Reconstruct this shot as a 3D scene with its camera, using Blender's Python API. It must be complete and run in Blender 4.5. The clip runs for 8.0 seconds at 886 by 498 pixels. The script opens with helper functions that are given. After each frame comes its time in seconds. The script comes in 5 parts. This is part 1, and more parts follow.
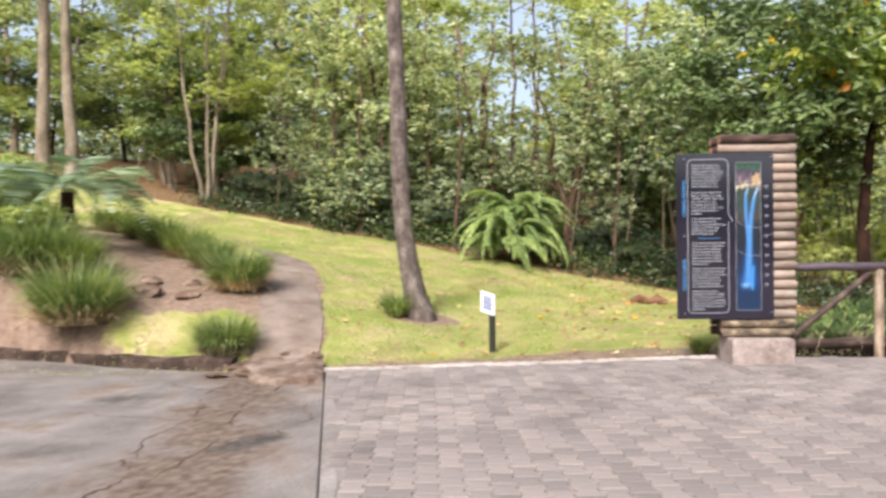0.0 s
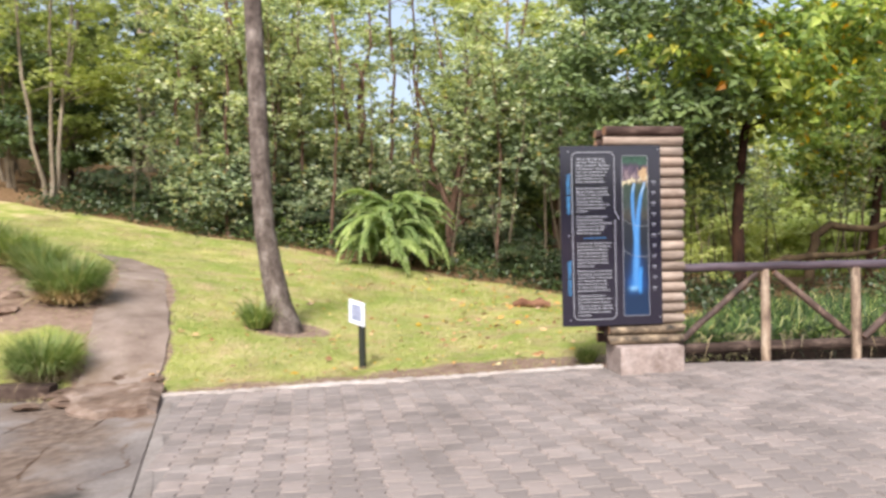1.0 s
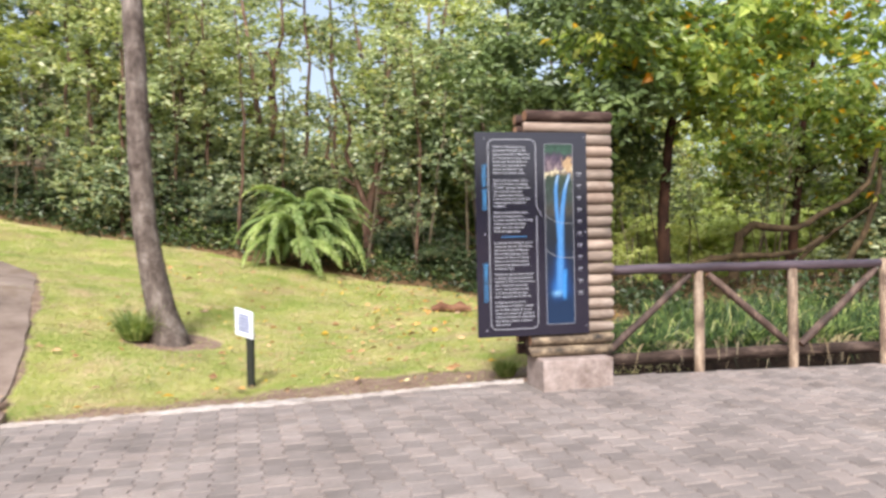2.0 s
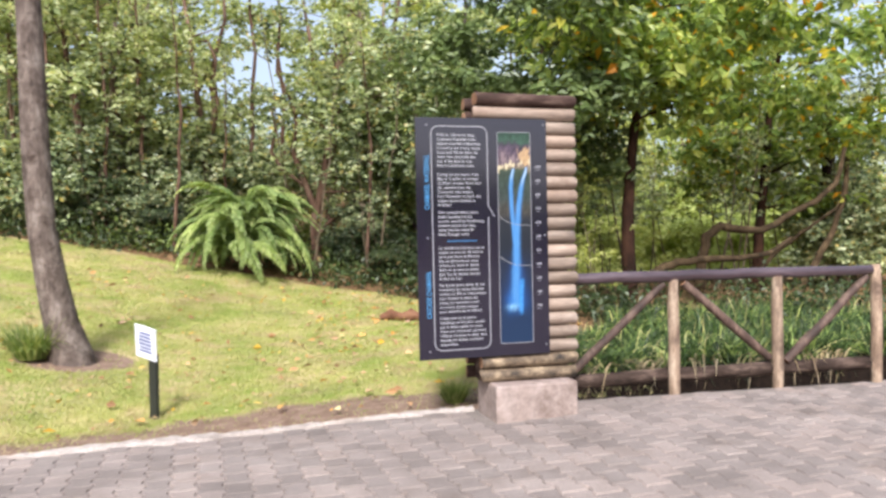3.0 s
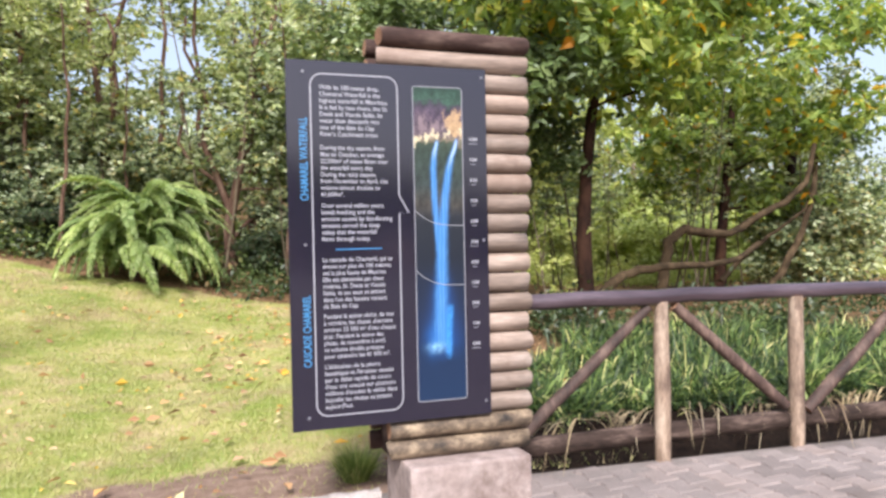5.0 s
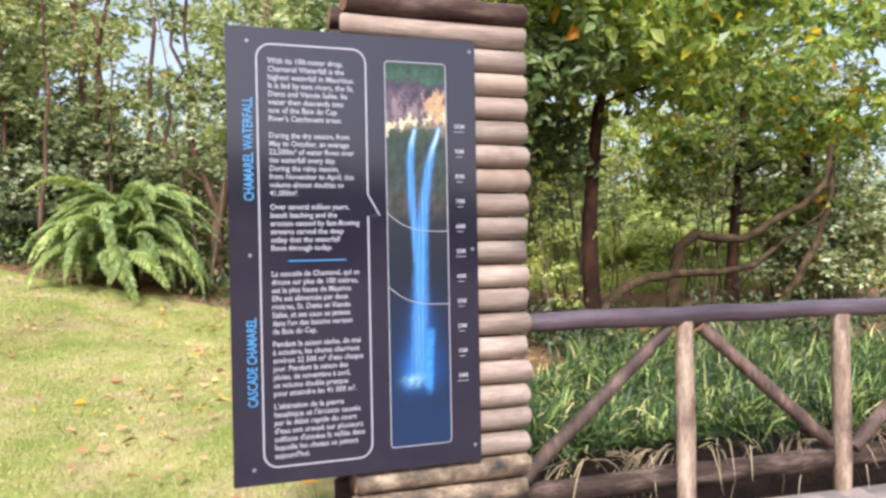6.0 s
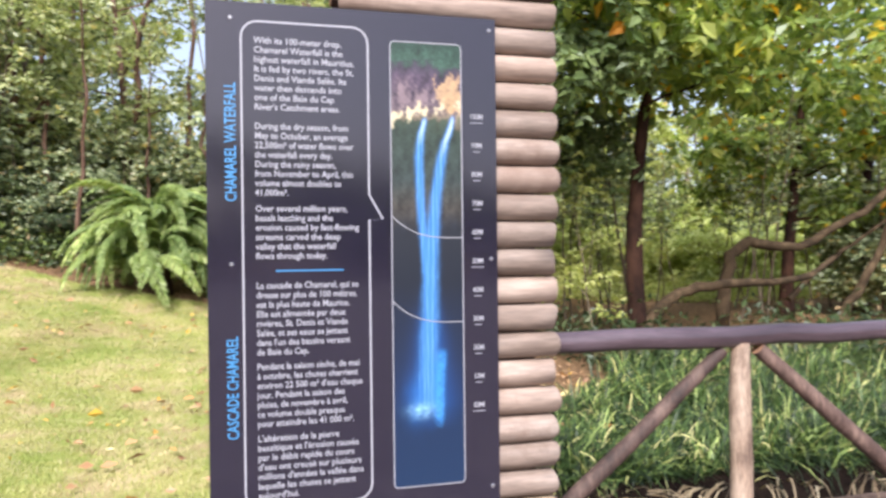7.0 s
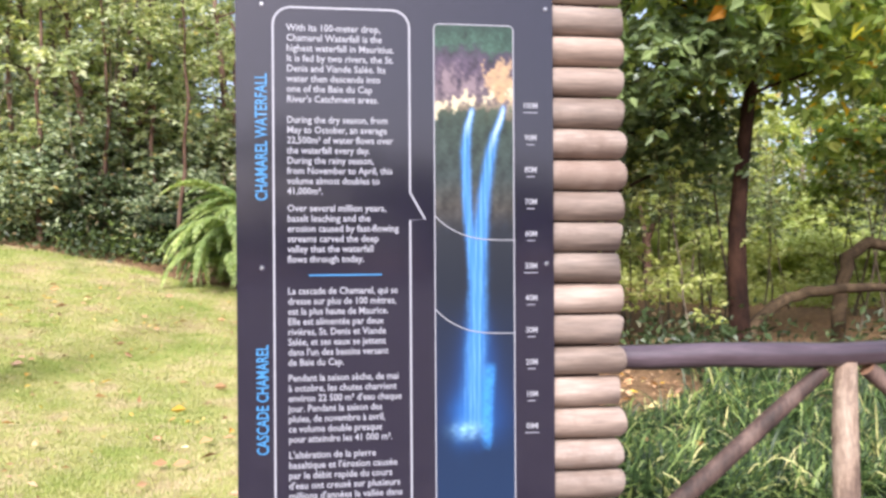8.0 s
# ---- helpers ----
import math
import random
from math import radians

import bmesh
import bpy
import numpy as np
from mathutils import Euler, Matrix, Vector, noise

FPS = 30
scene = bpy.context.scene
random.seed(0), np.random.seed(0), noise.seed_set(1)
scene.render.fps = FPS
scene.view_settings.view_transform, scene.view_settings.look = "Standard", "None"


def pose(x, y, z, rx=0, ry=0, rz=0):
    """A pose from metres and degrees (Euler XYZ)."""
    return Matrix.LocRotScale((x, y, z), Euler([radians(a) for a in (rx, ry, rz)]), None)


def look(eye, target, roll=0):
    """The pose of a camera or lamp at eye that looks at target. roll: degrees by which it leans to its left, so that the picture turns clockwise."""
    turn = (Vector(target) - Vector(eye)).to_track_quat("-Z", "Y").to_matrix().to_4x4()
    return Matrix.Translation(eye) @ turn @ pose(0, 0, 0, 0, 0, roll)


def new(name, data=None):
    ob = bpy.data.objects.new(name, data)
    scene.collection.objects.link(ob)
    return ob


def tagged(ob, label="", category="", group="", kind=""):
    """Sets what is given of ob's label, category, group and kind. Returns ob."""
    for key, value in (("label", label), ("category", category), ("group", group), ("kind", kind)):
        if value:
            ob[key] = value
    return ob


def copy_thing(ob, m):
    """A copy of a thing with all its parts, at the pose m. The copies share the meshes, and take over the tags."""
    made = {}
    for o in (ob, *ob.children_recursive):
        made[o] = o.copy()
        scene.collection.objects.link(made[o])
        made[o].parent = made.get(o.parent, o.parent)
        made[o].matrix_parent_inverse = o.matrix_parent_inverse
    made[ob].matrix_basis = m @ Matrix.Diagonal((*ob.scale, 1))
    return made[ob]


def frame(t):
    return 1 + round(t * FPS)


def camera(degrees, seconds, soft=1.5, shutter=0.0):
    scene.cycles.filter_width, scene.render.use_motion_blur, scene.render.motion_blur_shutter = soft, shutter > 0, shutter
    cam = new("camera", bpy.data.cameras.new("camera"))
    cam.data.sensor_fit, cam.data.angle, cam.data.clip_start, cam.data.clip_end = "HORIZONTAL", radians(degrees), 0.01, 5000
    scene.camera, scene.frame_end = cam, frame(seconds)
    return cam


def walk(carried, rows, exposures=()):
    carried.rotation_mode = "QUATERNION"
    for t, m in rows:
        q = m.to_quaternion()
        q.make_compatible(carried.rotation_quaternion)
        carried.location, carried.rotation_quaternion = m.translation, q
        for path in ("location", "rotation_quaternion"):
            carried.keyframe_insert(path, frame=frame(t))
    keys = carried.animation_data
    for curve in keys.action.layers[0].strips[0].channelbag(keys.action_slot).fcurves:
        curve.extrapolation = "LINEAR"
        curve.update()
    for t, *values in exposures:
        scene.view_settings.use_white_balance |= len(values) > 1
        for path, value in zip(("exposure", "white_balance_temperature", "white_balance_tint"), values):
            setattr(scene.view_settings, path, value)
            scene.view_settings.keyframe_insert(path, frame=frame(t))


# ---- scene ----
cam = camera(62.2, 8.0, 2.8, 0.5)
PATH = [
    (0, (0.872, -0.343, 1.469), (0.669, 1.646, 1.436), -0.5),
    (0.5, (0.917, 0.164, 1.464), (0.874, 2.163, 1.435), -0.6),
    (1, (1.043, 0.69, 1.453), (1.148, 2.687, 1.423), -0.9),
    (1.5, (1.201, 1.174, 1.455), (1.39, 3.165, 1.423), -1.0),
    (2, (1.368, 1.682, 1.426), (1.668, 3.659, 1.396), -0.9),
    (3.5, (1.901, 3.154, 1.466), (2.329, 5.108, 1.434), -0.9),
    (4, (2.062, 3.626, 1.463), (2.534, 5.57, 1.432), -0.9),
    (4.5, (2.242, 4.061, 1.461), (2.763, 5.992, 1.432), -0.9),
    (5, (2.427, 4.497, 1.468), (2.966, 6.422, 1.443), -0.8),
    (5.2, (2.487, 4.647, 1.468), (3.025, 6.573, 1.446), -0.8),
    (6.5, (2.853, 5.4, 1.502), (3.357, 7.336, 1.494), -0.4),
    (7, (2.956, 5.558, 1.501), (3.369, 7.515, 1.502), -0.3),
    (7.5, (3.082, 5.642, 1.523), (3.334, 7.626, 1.521), -0.2),
    (8, (3.183, 5.786, 1.517), (3.328, 7.781, 1.515), 0.0),
]
walk(cam, [(t, look(eye, target, roll)) for t, eye, target, roll in PATH],
     exposures=[(0.0, 0.8, 6500, 10), (2.0, 0.81, 6450, 10), (3.5, 0.84, 6360, 12), (5.0, 0.88, 6270, 14), (6.5, 0.97, 6200, 15), (8.0, 1.08, 6160, 17)])

# ---- world, sun, exposure ----
SUN_ELEV, SUN_AZ = 44.0, 198.0
world = bpy.data.worlds.new("sky")
scene.world = world
world.use_nodes = True
wn = world.node_tree.nodes
sky = wn.new("ShaderNodeTexSky")
sky.sky_type, sky.sun_disc = "NISHITA", False
sky.sun_elevation, sky.sun_rotation = radians(SUN_ELEV), radians(SUN_AZ)
sky.air_density, sky.dust_density, sky.ozone_density = 1.0, 4.0, 1.0
veil = wn.new("ShaderNodeMix")  # thin high cloud over the blue
veil.data_type = "RGBA"
veil.inputs[0].default_value, veil.inputs[7].default_value = 0.35, (5.2, 5.6, 6.2, 1)
world.node_tree.links.new(sky.outputs[0], veil.inputs[6])
world.node_tree.links.new(veil.outputs[2], wn["Background"].inputs[0])
wn["Background"].inputs[1].default_value = 0.13
sun_data = bpy.data.lights.new("sun", "SUN")
sun_data.energy, sun_data.angle, sun_data.color = 3.45, radians(12), (1.0, 0.985, 0.965)
sun = new("sun", sun_data)
sa, se = radians(SUN_AZ), radians(SUN_ELEV)
sun_way = Vector((math.sin(sa) * math.cos(se), math.cos(sa) * math.cos(se), math.sin(se)))
sun.matrix_world = look(sun_way * 60, (0, 0, 0))


# ---- materials ----
def ramp(nt, fac, stops):
    node = nt.nodes.new("ShaderNodeValToRGB")
    els = node.color_ramp.elements
    while len(els) < len(stops):
        els.new(0.5)
    for el, (p, c) in zip(els, stops):
        el.position, el.color = p, (*c, 1)
    nt.links.new(fac, node.inputs[0])
    return node.outputs[0]


def noise_tex(nt, scale, detail=4.0, rough=0.55, coords="Object", stretch=None):
    tc = nt.nodes.new("ShaderNodeTexCoord")
    n = nt.nodes.new("ShaderNodeTexNoise")
    n.inputs["Scale"].default_value, n.inputs["Detail"].default_value, n.inputs["Roughness"].default_value = scale, detail, rough
    src = tc.outputs[coords]
    if stretch:
        mp = nt.nodes.new("ShaderNodeMapping")
        mp.inputs["Scale"].default_value = stretch
        nt.links.new(src, mp.inputs[0])
        src = mp.outputs[0]
    nt.links.new(src, n.inputs["Vector"])
    return n.outputs[0]


def mix_rgb(nt, fac, a, b, blend="MIX"):
    m = nt.nodes.new("ShaderNodeMix")
    m.data_type, m.blend_type = "RGBA", blend
    for sock, v in ((m.inputs[0], fac), (m.inputs[6], a), (m.inputs[7], b)):
        if isinstance(v, (int, float)):
            sock.default_value = v
        elif isinstance(v, tuple):
            sock.default_value = (*v, 1)
        else:
            nt.links.new(v, sock)
    return m.outputs[2]


def shader(name):
    m = bpy.data.materials.new(name)
    m.use_nodes = True
    return m, m.node_tree, m.node_tree.nodes["Principled BSDF"]


def bump(nt, bsdf, height, strength, distance=0.01):
    b = nt.nodes.new("ShaderNodeBump")
    b.inputs["Strength"].default_value, b.inputs["Distance"].default_value = strength, distance
    nt.links.new(height, b.inputs["Height"])
    nt.links.new(b.outputs[0], bsdf.inputs["Normal"])


def surface(name, dark, mid, light, coarse=2.0, fine=40.0, rough=0.8, relief=0.4, depth=0.01, stretch=None, stain=None, vary=0.0, coords="Object", island=False):
    """A matt surface: a three-colour blotch at a coarse scale, grain at a fine one, stains of their own shape, a tint for each object."""
    m, nt, bsdf = shader(name)
    col = ramp(nt, noise_tex(nt, coarse, 5, 0.6, coords, stretch), [(0.3, dark), (0.5, mid), (0.7, light)])
    grain = noise_tex(nt, fine, 4, 0.6, coords, stretch)
    col = mix_rgb(nt, 0.55, col, ramp(nt, grain, [(0.25, (0.25, 0.25, 0.25)), (0.75, (0.78, 0.78, 0.78))]), "OVERLAY")
    if stain:
        col = mix_rgb(nt, ramp(nt, noise_tex(nt, coarse * 0.7 + 0.3, 6, 0.7, coords), [(0.52, (0, 0, 0)), (0.68, (1, 1, 1))]), col, stain)
    if vary:
        info = nt.nodes.new("ShaderNodeNewGeometry" if island else "ShaderNodeObjectInfo")
        col = mix_rgb(nt, vary, col, ramp(nt, info.outputs["Random Per Island" if island else "Random"], [(0.0, (0.18, 0.16, 0.14)), (0.5, (0.5, 0.48, 0.46)), (1.0, (0.8, 0.72, 0.66))]), "OVERLAY")
    nt.links.new(col, bsdf.inputs["Base Color"])
    bsdf.inputs["Roughness"].default_value = rough
    if rough >= 0.85:
        bsdf.inputs["Specular IOR Level"].default_value = 0.2
    bump(nt, bsdf, grain, relief, depth)
    return m


def plain(name, colour, rough=0.5, metal=0.0, grain=0.06):
    m, nt, bsdf = shader(name)
    n = noise_tex(nt, 30, 3)
    hi = tuple(min(1, c * (1 + grain * 4) + grain * 0.02) for c in colour)
    nt.links.new(ramp(nt, n, [(0.3, tuple(c * (1 - grain) for c in colour)), (0.75, hi)]), bsdf.inputs["Base Color"])
    bsdf.inputs["Roughness"].default_value, bsdf.inputs["Metallic"].default_value = rough, metal
    return m


def foliage(name, stops, through_light=0.3, rough=0.45, vary=0.5, blotch=0.6, depth=0.5):
    """Leaves: a colour for each leaf, one tint for each plant, some light passing through."""
    m, nt, bsdf = shader(name)
    geo = nt.nodes.new("ShaderNodeNewGeometry")
    info = nt.nodes.new("ShaderNodeObjectInfo")
    col = ramp(nt, geo.outputs["Random Per Island"], stops)
    col = mix_rgb(nt, vary, col, ramp(nt, info.outputs["Random"], [(0.0, (0.2, 0.26, 0.2)), (0.5, (0.5, 0.5, 0.45)), (1.0, (0.74, 0.68, 0.46))]), "OVERLAY")
    col = mix_rgb(nt, depth, col, ramp(nt, noise_tex(nt, blotch, 3), [(0.36, (0.3, 0.34, 0.32)), (0.62, (0.78, 0.76, 0.6))]), "OVERLAY")
    nt.links.new(col, bsdf.inputs["Base Color"])
    bsdf.inputs["Roughness"].default_value = rough + 0.05
    bsdf.inputs["Specular IOR Level"].default_value = 0.5
    tr = nt.nodes.new("ShaderNodeBsdfTranslucent")
    nt.links.new(mix_rgb(nt, 1.0, col, (1.0, 1.0, 0.55), "MULTIPLY"), tr.inputs[0])
    mx = nt.nodes.new("ShaderNodeMixShader")
    mx.inputs[0].default_value = through_light
    nt.links.new(bsdf.outputs[0], mx.inputs[1])
    nt.links.new(tr.outputs[0], mx.inputs[2])
    nt.links.new(mx.outputs[0], nt.nodes["Material Output"].inputs[0])
    return m


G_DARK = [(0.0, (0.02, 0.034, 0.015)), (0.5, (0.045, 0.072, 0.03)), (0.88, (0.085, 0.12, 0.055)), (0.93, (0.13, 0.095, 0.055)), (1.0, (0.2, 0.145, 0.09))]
G_YELLOW = [(0.0, (0.12, 0.185, 0.06)), (0.35, (0.24, 0.33, 0.1)), (0.7, (0.4, 0.48, 0.15)), (0.92, (0.56, 0.6, 0.22)), (0.95, (0.66, 0.56, 0.07)), (0.975, (0.74, 0.42, 0.02)), (1.0, (0.68, 0.28, 0.02))]
leaf_mid = foliage("leaves_mid_green", [(0.0, (0.15, 0.22, 0.06)), (0.5, (0.23, 0.31, 0.095)), (1.0, (0.34, 0.41, 0.16))], 0.3, 0.35)
# darkest leaves and blotches of these two stand in for shaded gaps
leaf_pale = foliage("leaves_pale_grey_green", [(0.0, (0.055, 0.08, 0.045)), (0.28, (0.17, 0.22, 0.12)), (0.5, (0.35, 0.405, 0.23)), (0.78, (0.5, 0.55, 0.37)), (0.92, (0.64, 0.68, 0.54)), (0.95, (0.5, 0.38, 0.17)), (1.0, (0.62, 0.5, 0.16))], 0.36, 0.35, vary=0.3)
leaf_wan = foliage("leaves_light_grey_green", [(0.0, (0.095, 0.125, 0.065)), (0.28, (0.3, 0.36, 0.19)), (0.55, (0.49, 0.545, 0.32)), (0.94, (0.68, 0.72, 0.54)), (1.0, (0.62, 0.5, 0.22))], 0.5, 0.35, vary=0.3, depth=0.75)
# albedo lowered to carry the deep shade at the foot of the wood
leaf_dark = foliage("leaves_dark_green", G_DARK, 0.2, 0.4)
leaf_deep = foliage("leaves_deep_green", [(0.0, (0.09, 0.13, 0.052)), (0.5, (0.155, 0.21, 0.085)), (1.0, (0.25, 0.305, 0.14))], 0.25, 0.32)
# albedo raised so background plants under the canopy look sunlit
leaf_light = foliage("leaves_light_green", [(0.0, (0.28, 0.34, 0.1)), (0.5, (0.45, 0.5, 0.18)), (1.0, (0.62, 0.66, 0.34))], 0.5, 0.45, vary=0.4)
leaf_yellow = foliage("leaves_green_with_yellow", G_YELLOW, 0.55, 0.25, vary=0.2, blotch=0.8, depth=0.75)
leaf_fern = foliage("fern_green", [(0.0, (0.2, 0.3, 0.1)), (0.6, (0.4, 0.5, 0.22)), (1.0, (0.6, 0.66, 0.4))], 0.4)
leaf_clump = foliage("blade_green", [(0.0, (0.09, 0.145, 0.04)), (0.5, (0.21, 0.285, 0.09)), (0.85, (0.38, 0.43, 0.18)), (1.0, (0.56, 0.51, 0.3))], 0.4)
# near-black blades stand in for the shaded inside of the grass
leaf_border = foliage("border_blade_shaded_green", [(0.0, (0.008, 0.017, 0.007)), (0.5, (0.026, 0.053, 0.018)), (0.76, (0.09, 0.155, 0.05)), (0.93, (0.24, 0.32, 0.11)), (1.0, (0.6, 0.54, 0.3))], 0.2)
leaf_palm = foliage("blue_green_palm", [(0.0, (0.2, 0.27, 0.2)), (1.0, (0.46, 0.53, 0.42))], 0.3)
leaf_dry = foliage("dry_straw", [(0.0, (0.17, 0.11, 0.07)), (0.7, (0.4, 0.3, 0.2)), (1.0, (0.6, 0.48, 0.36))], 0.2)
leaf_fallen = foliage("fallen_leaf", [(0.0, (0.2, 0.1, 0.05)), (0.3, (0.42, 0.24, 0.12)), (0.6, (0.55, 0.36, 0.22)), (0.8, (0.62, 0.3, 0.06)), (0.93, (0.66, 0.42, 0.05)), (1.0, (0.66, 0.58, 0.36))], 0.1, vary=0.0, depth=0.3)
leaf_lawn = foliage("lawn_blade", [(0.0, (0.3, 0.325, 0.1)), (0.5, (0.4, 0.405, 0.15)), (0.85, (0.49, 0.46, 0.22)), (1.0, (0.55, 0.47, 0.3))], 0.3, 0.6, vary=0.0, blotch=0.8, depth=0.35)


def patchy(m, colour, scale, lo, hi, amount):
    """Patches of another colour, with ragged edges."""
    nt = m.node_tree
    bsdf = nt.nodes["Principled BSDF"]
    old = bsdf.inputs["Base Color"].links[0].from_socket
    mask = ramp(nt, noise_tex(nt, scale, 6, 0.7), [(lo, (0, 0, 0)), (hi, (amount, amount, amount))])
    new_col = mix_rgb(nt, mask, old, colour)
    nt.links.new(new_col, bsdf.inputs["Base Color"])
    nt.links.new(new_col, nt.nodes["Translucent BSDF"].inputs[0])


patchy(leaf_lawn, (0.47, 0.35, 0.22), 1.5, 0.5, 0.58, 0.8)
patchy(leaf_lawn, (0.28, 0.375, 0.07), 0.9, 0.5, 0.58, 0.7)
bark_grey = surface("bark_grey_brown", (0.05, 0.037, 0.032), (0.145, 0.112, 0.096), (0.26, 0.215, 0.19), 7, 30, 0.9, 0.9, 0.03, (1, 1, 0.5), stain=(0.06, 0.042, 0.034))
bark_dark = surface("bark_dark", (0.009, 0.004, 0.0025), (0.028, 0.012, 0.007), (0.066, 0.031, 0.018), 4, 26, 0.9, 0.8, 0.02, (1, 1, 0.4))
bark_brown = surface("bark_mossy_brown", (0.02, 0.013, 0.007), (0.055, 0.036, 0.019), (0.12, 0.082, 0.046), 4, 26, 0.9, 0.8, 0.02)
bark_sapling = surface("bark_sapling", (0.06, 0.045, 0.028), (0.13, 0.1, 0.066), (0.22, 0.18, 0.125), 4, 26, 0.9, 0.6, 0.01)
bark_red = surface("bark_reddish_brown", (0.045, 0.023, 0.015), (0.115, 0.066, 0.045), (0.22, 0.145, 0.105), 5, 26, 0.9, 0.8, 0.02, (1, 1, 0.35))
bark_pale = surface("bark_pale", (0.13, 0.1, 0.07), (0.24, 0.19, 0.14), (0.36, 0.3, 0.23), 3, 22, 0.9, 0.7, 0.02, (1, 1, 0.35))
log_wood = surface("pillar_log_wood", (0.15, 0.108, 0.083), (0.27, 0.208, 0.168), (0.36, 0.295, 0.25), 4, 30, 0.7, 0.35, 0.004, (0.35, 2.4, 2.4), vary=0.45, stain=(0.2, 0.14, 0.108))
log_stained = surface("pillar_log_stained", (0.012, 0.009, 0.007), (0.13, 0.092, 0.06), (0.33, 0.25, 0.165), 6, 24, 0.75, 0.4, 0.004, (1.0, 1.4, 1.4))
log_dark = surface("pillar_log_dark", (0.018, 0.01, 0.008), (0.055, 0.032, 0.026), (0.16, 0.11, 0.088), 4, 26, 0.85, 0.45, 0.004, (0.6, 2, 2))
log_end = surface("log_end_grain", (0.16, 0.08, 0.05), (0.27, 0.15, 0.09), (0.36, 0.22, 0.14), 8, 60, 0.85)
rail_wood = surface("rail_wood_purple_brown", (0.027, 0.014, 0.018), (0.05, 0.03, 0.037), (0.1, 0.069, 0.082), 4, 40, 0.35, 0.25, 0.004, (0.3, 2, 2))
rail_wood.node_tree.nodes["Principled BSDF"].inputs["Coat Weight"].default_value = 0.8
rail_wood.node_tree.nodes["Principled BSDF"].inputs["Coat Roughness"].default_value = 0.25
post_wood = surface("post_wood_tan", (0.12, 0.076, 0.052), (0.28, 0.202, 0.146), (0.43, 0.34, 0.26), 5, 40, 0.75, 0.5, 0.004, (2.4, 2.4, 0.5), stain=(0.1, 0.065, 0.048), vary=0.3)
brace_wood = surface("brace_wood_brown", (0.022, 0.013, 0.01), (0.07, 0.041, 0.032), (0.19, 0.128, 0.1), 5, 40, 0.75, 0.5, 0.004, (1.4, 1.4, 0.4), vary=0.3)
rail_low = surface("rail_wood_dark_brown", (0.014, 0.009, 0.007), (0.042, 0.027, 0.021), (0.15, 0.105, 0.085), 5, 40, 0.85, 0.6, 0.006, (0.5, 2, 2))
concrete_block = surface("plinth_concrete", (0.23, 0.175, 0.155), (0.31, 0.245, 0.222), (0.38, 0.31, 0.285), 3, 16, 0.85, 0.4, 0.004, stain=(0.17, 0.122, 0.105))
concrete_edge = surface("edging_concrete", (0.22, 0.185, 0.165), (0.33, 0.285, 0.26), (0.42, 0.375, 0.35), 2.5, 50, 0.9, 0.5, 0.006, stain=(0.34, 0.28, 0.24))
paver_mat = surface("paver_concrete", (0.165, 0.14, 0.13), (0.232, 0.197, 0.185), (0.29, 0.25, 0.234), 1.1, 120, 0.85, 0.4, 0.003, vary=0.3, coords="Object", stain=(0.185, 0.152, 0.137))
paver_field_mat = surface("paver_concrete_field", (0.165, 0.14, 0.13), (0.232, 0.197, 0.185), (0.29, 0.25, 0.234), 1.1, 120, 0.85, 0.4, 0.003, vary=0.3, island=True, stain=(0.185, 0.152, 0.137))
joint_mat = surface("joint_sand", (0.15, 0.127, 0.115), (0.205, 0.176, 0.162), (0.25, 0.217, 0.2), 2, 80, 0.95)
apron_mat = surface("worn_concrete", (0.125, 0.103, 0.095), (0.2, 0.171, 0.157), (0.265, 0.232, 0.217), 1.1, 45, 0.85, 0.5, 0.01, stain=(0.17, 0.115, 0.082))


def dirty(m):
    """Brown soil washed over the concrete and dark oil spots, where the attribute says, with ragged edges."""
    nt = m.node_tree
    bsdf = nt.nodes["Principled BSDF"]
    old = bsdf.inputs["Base Color"].links[0].from_socket
    att = nt.nodes.new("ShaderNodeAttribute")
    att.attribute_name = "dirt"
    sep = nt.nodes.new("ShaderNodeSeparateColor")
    nt.links.new(att.outputs["Color"], sep.inputs[0])
    rag = noise_tex(nt, 3.2, 6, 0.7)
    col = old
    for k, stops in ((0, [(0.3, (0.085, 0.057, 0.042)), (0.7, (0.2, 0.148, 0.117))]), (1, [(0.3, (0.045, 0.038, 0.034)), (0.7, (0.09, 0.075, 0.065))])):
        mul = nt.nodes.new("ShaderNodeMath")
        mul.operation = "MULTIPLY"
        nt.links.new(sep.outputs[k], mul.inputs[0])
        nt.links.new(rag, mul.inputs[1])
        mask = ramp(nt, mul.outputs[0], [(0.16, (0, 0, 0)), (0.44, (1, 1, 1))])
        col = mix_rgb(nt, mask, col, ramp(nt, noise_tex(nt, 11, 4), stops))
    nt.links.new(col, bsdf.inputs["Base Color"])


dirty(apron_mat)
path_mat = surface("path_concrete", (0.14, 0.1, 0.08), (0.22, 0.167, 0.138), (0.28, 0.22, 0.187), 1.6, 60, 0.9, 0.4, 0.006, stain=(0.17, 0.12, 0.085))
stone_mat = surface("brown_stone", (0.07, 0.043, 0.03), (0.16, 0.107, 0.08), (0.27, 0.195, 0.15), 3, 30, 0.9, 0.7, 0.015, vary=0.35)
kerb_mat = surface("dark_kerb", (0.022, 0.014, 0.011), (0.05, 0.032, 0.025), (0.11, 0.076, 0.06), 3, 40, 0.9, 0.6, 0.01)
panel_mat = plain("panel_charcoal", (0.0118, 0.0098, 0.0205), 0.1, grain=0.05)
panel_mat.node_tree.nodes["Principled BSDF"].inputs["Specular IOR Level"].default_value = 0.85
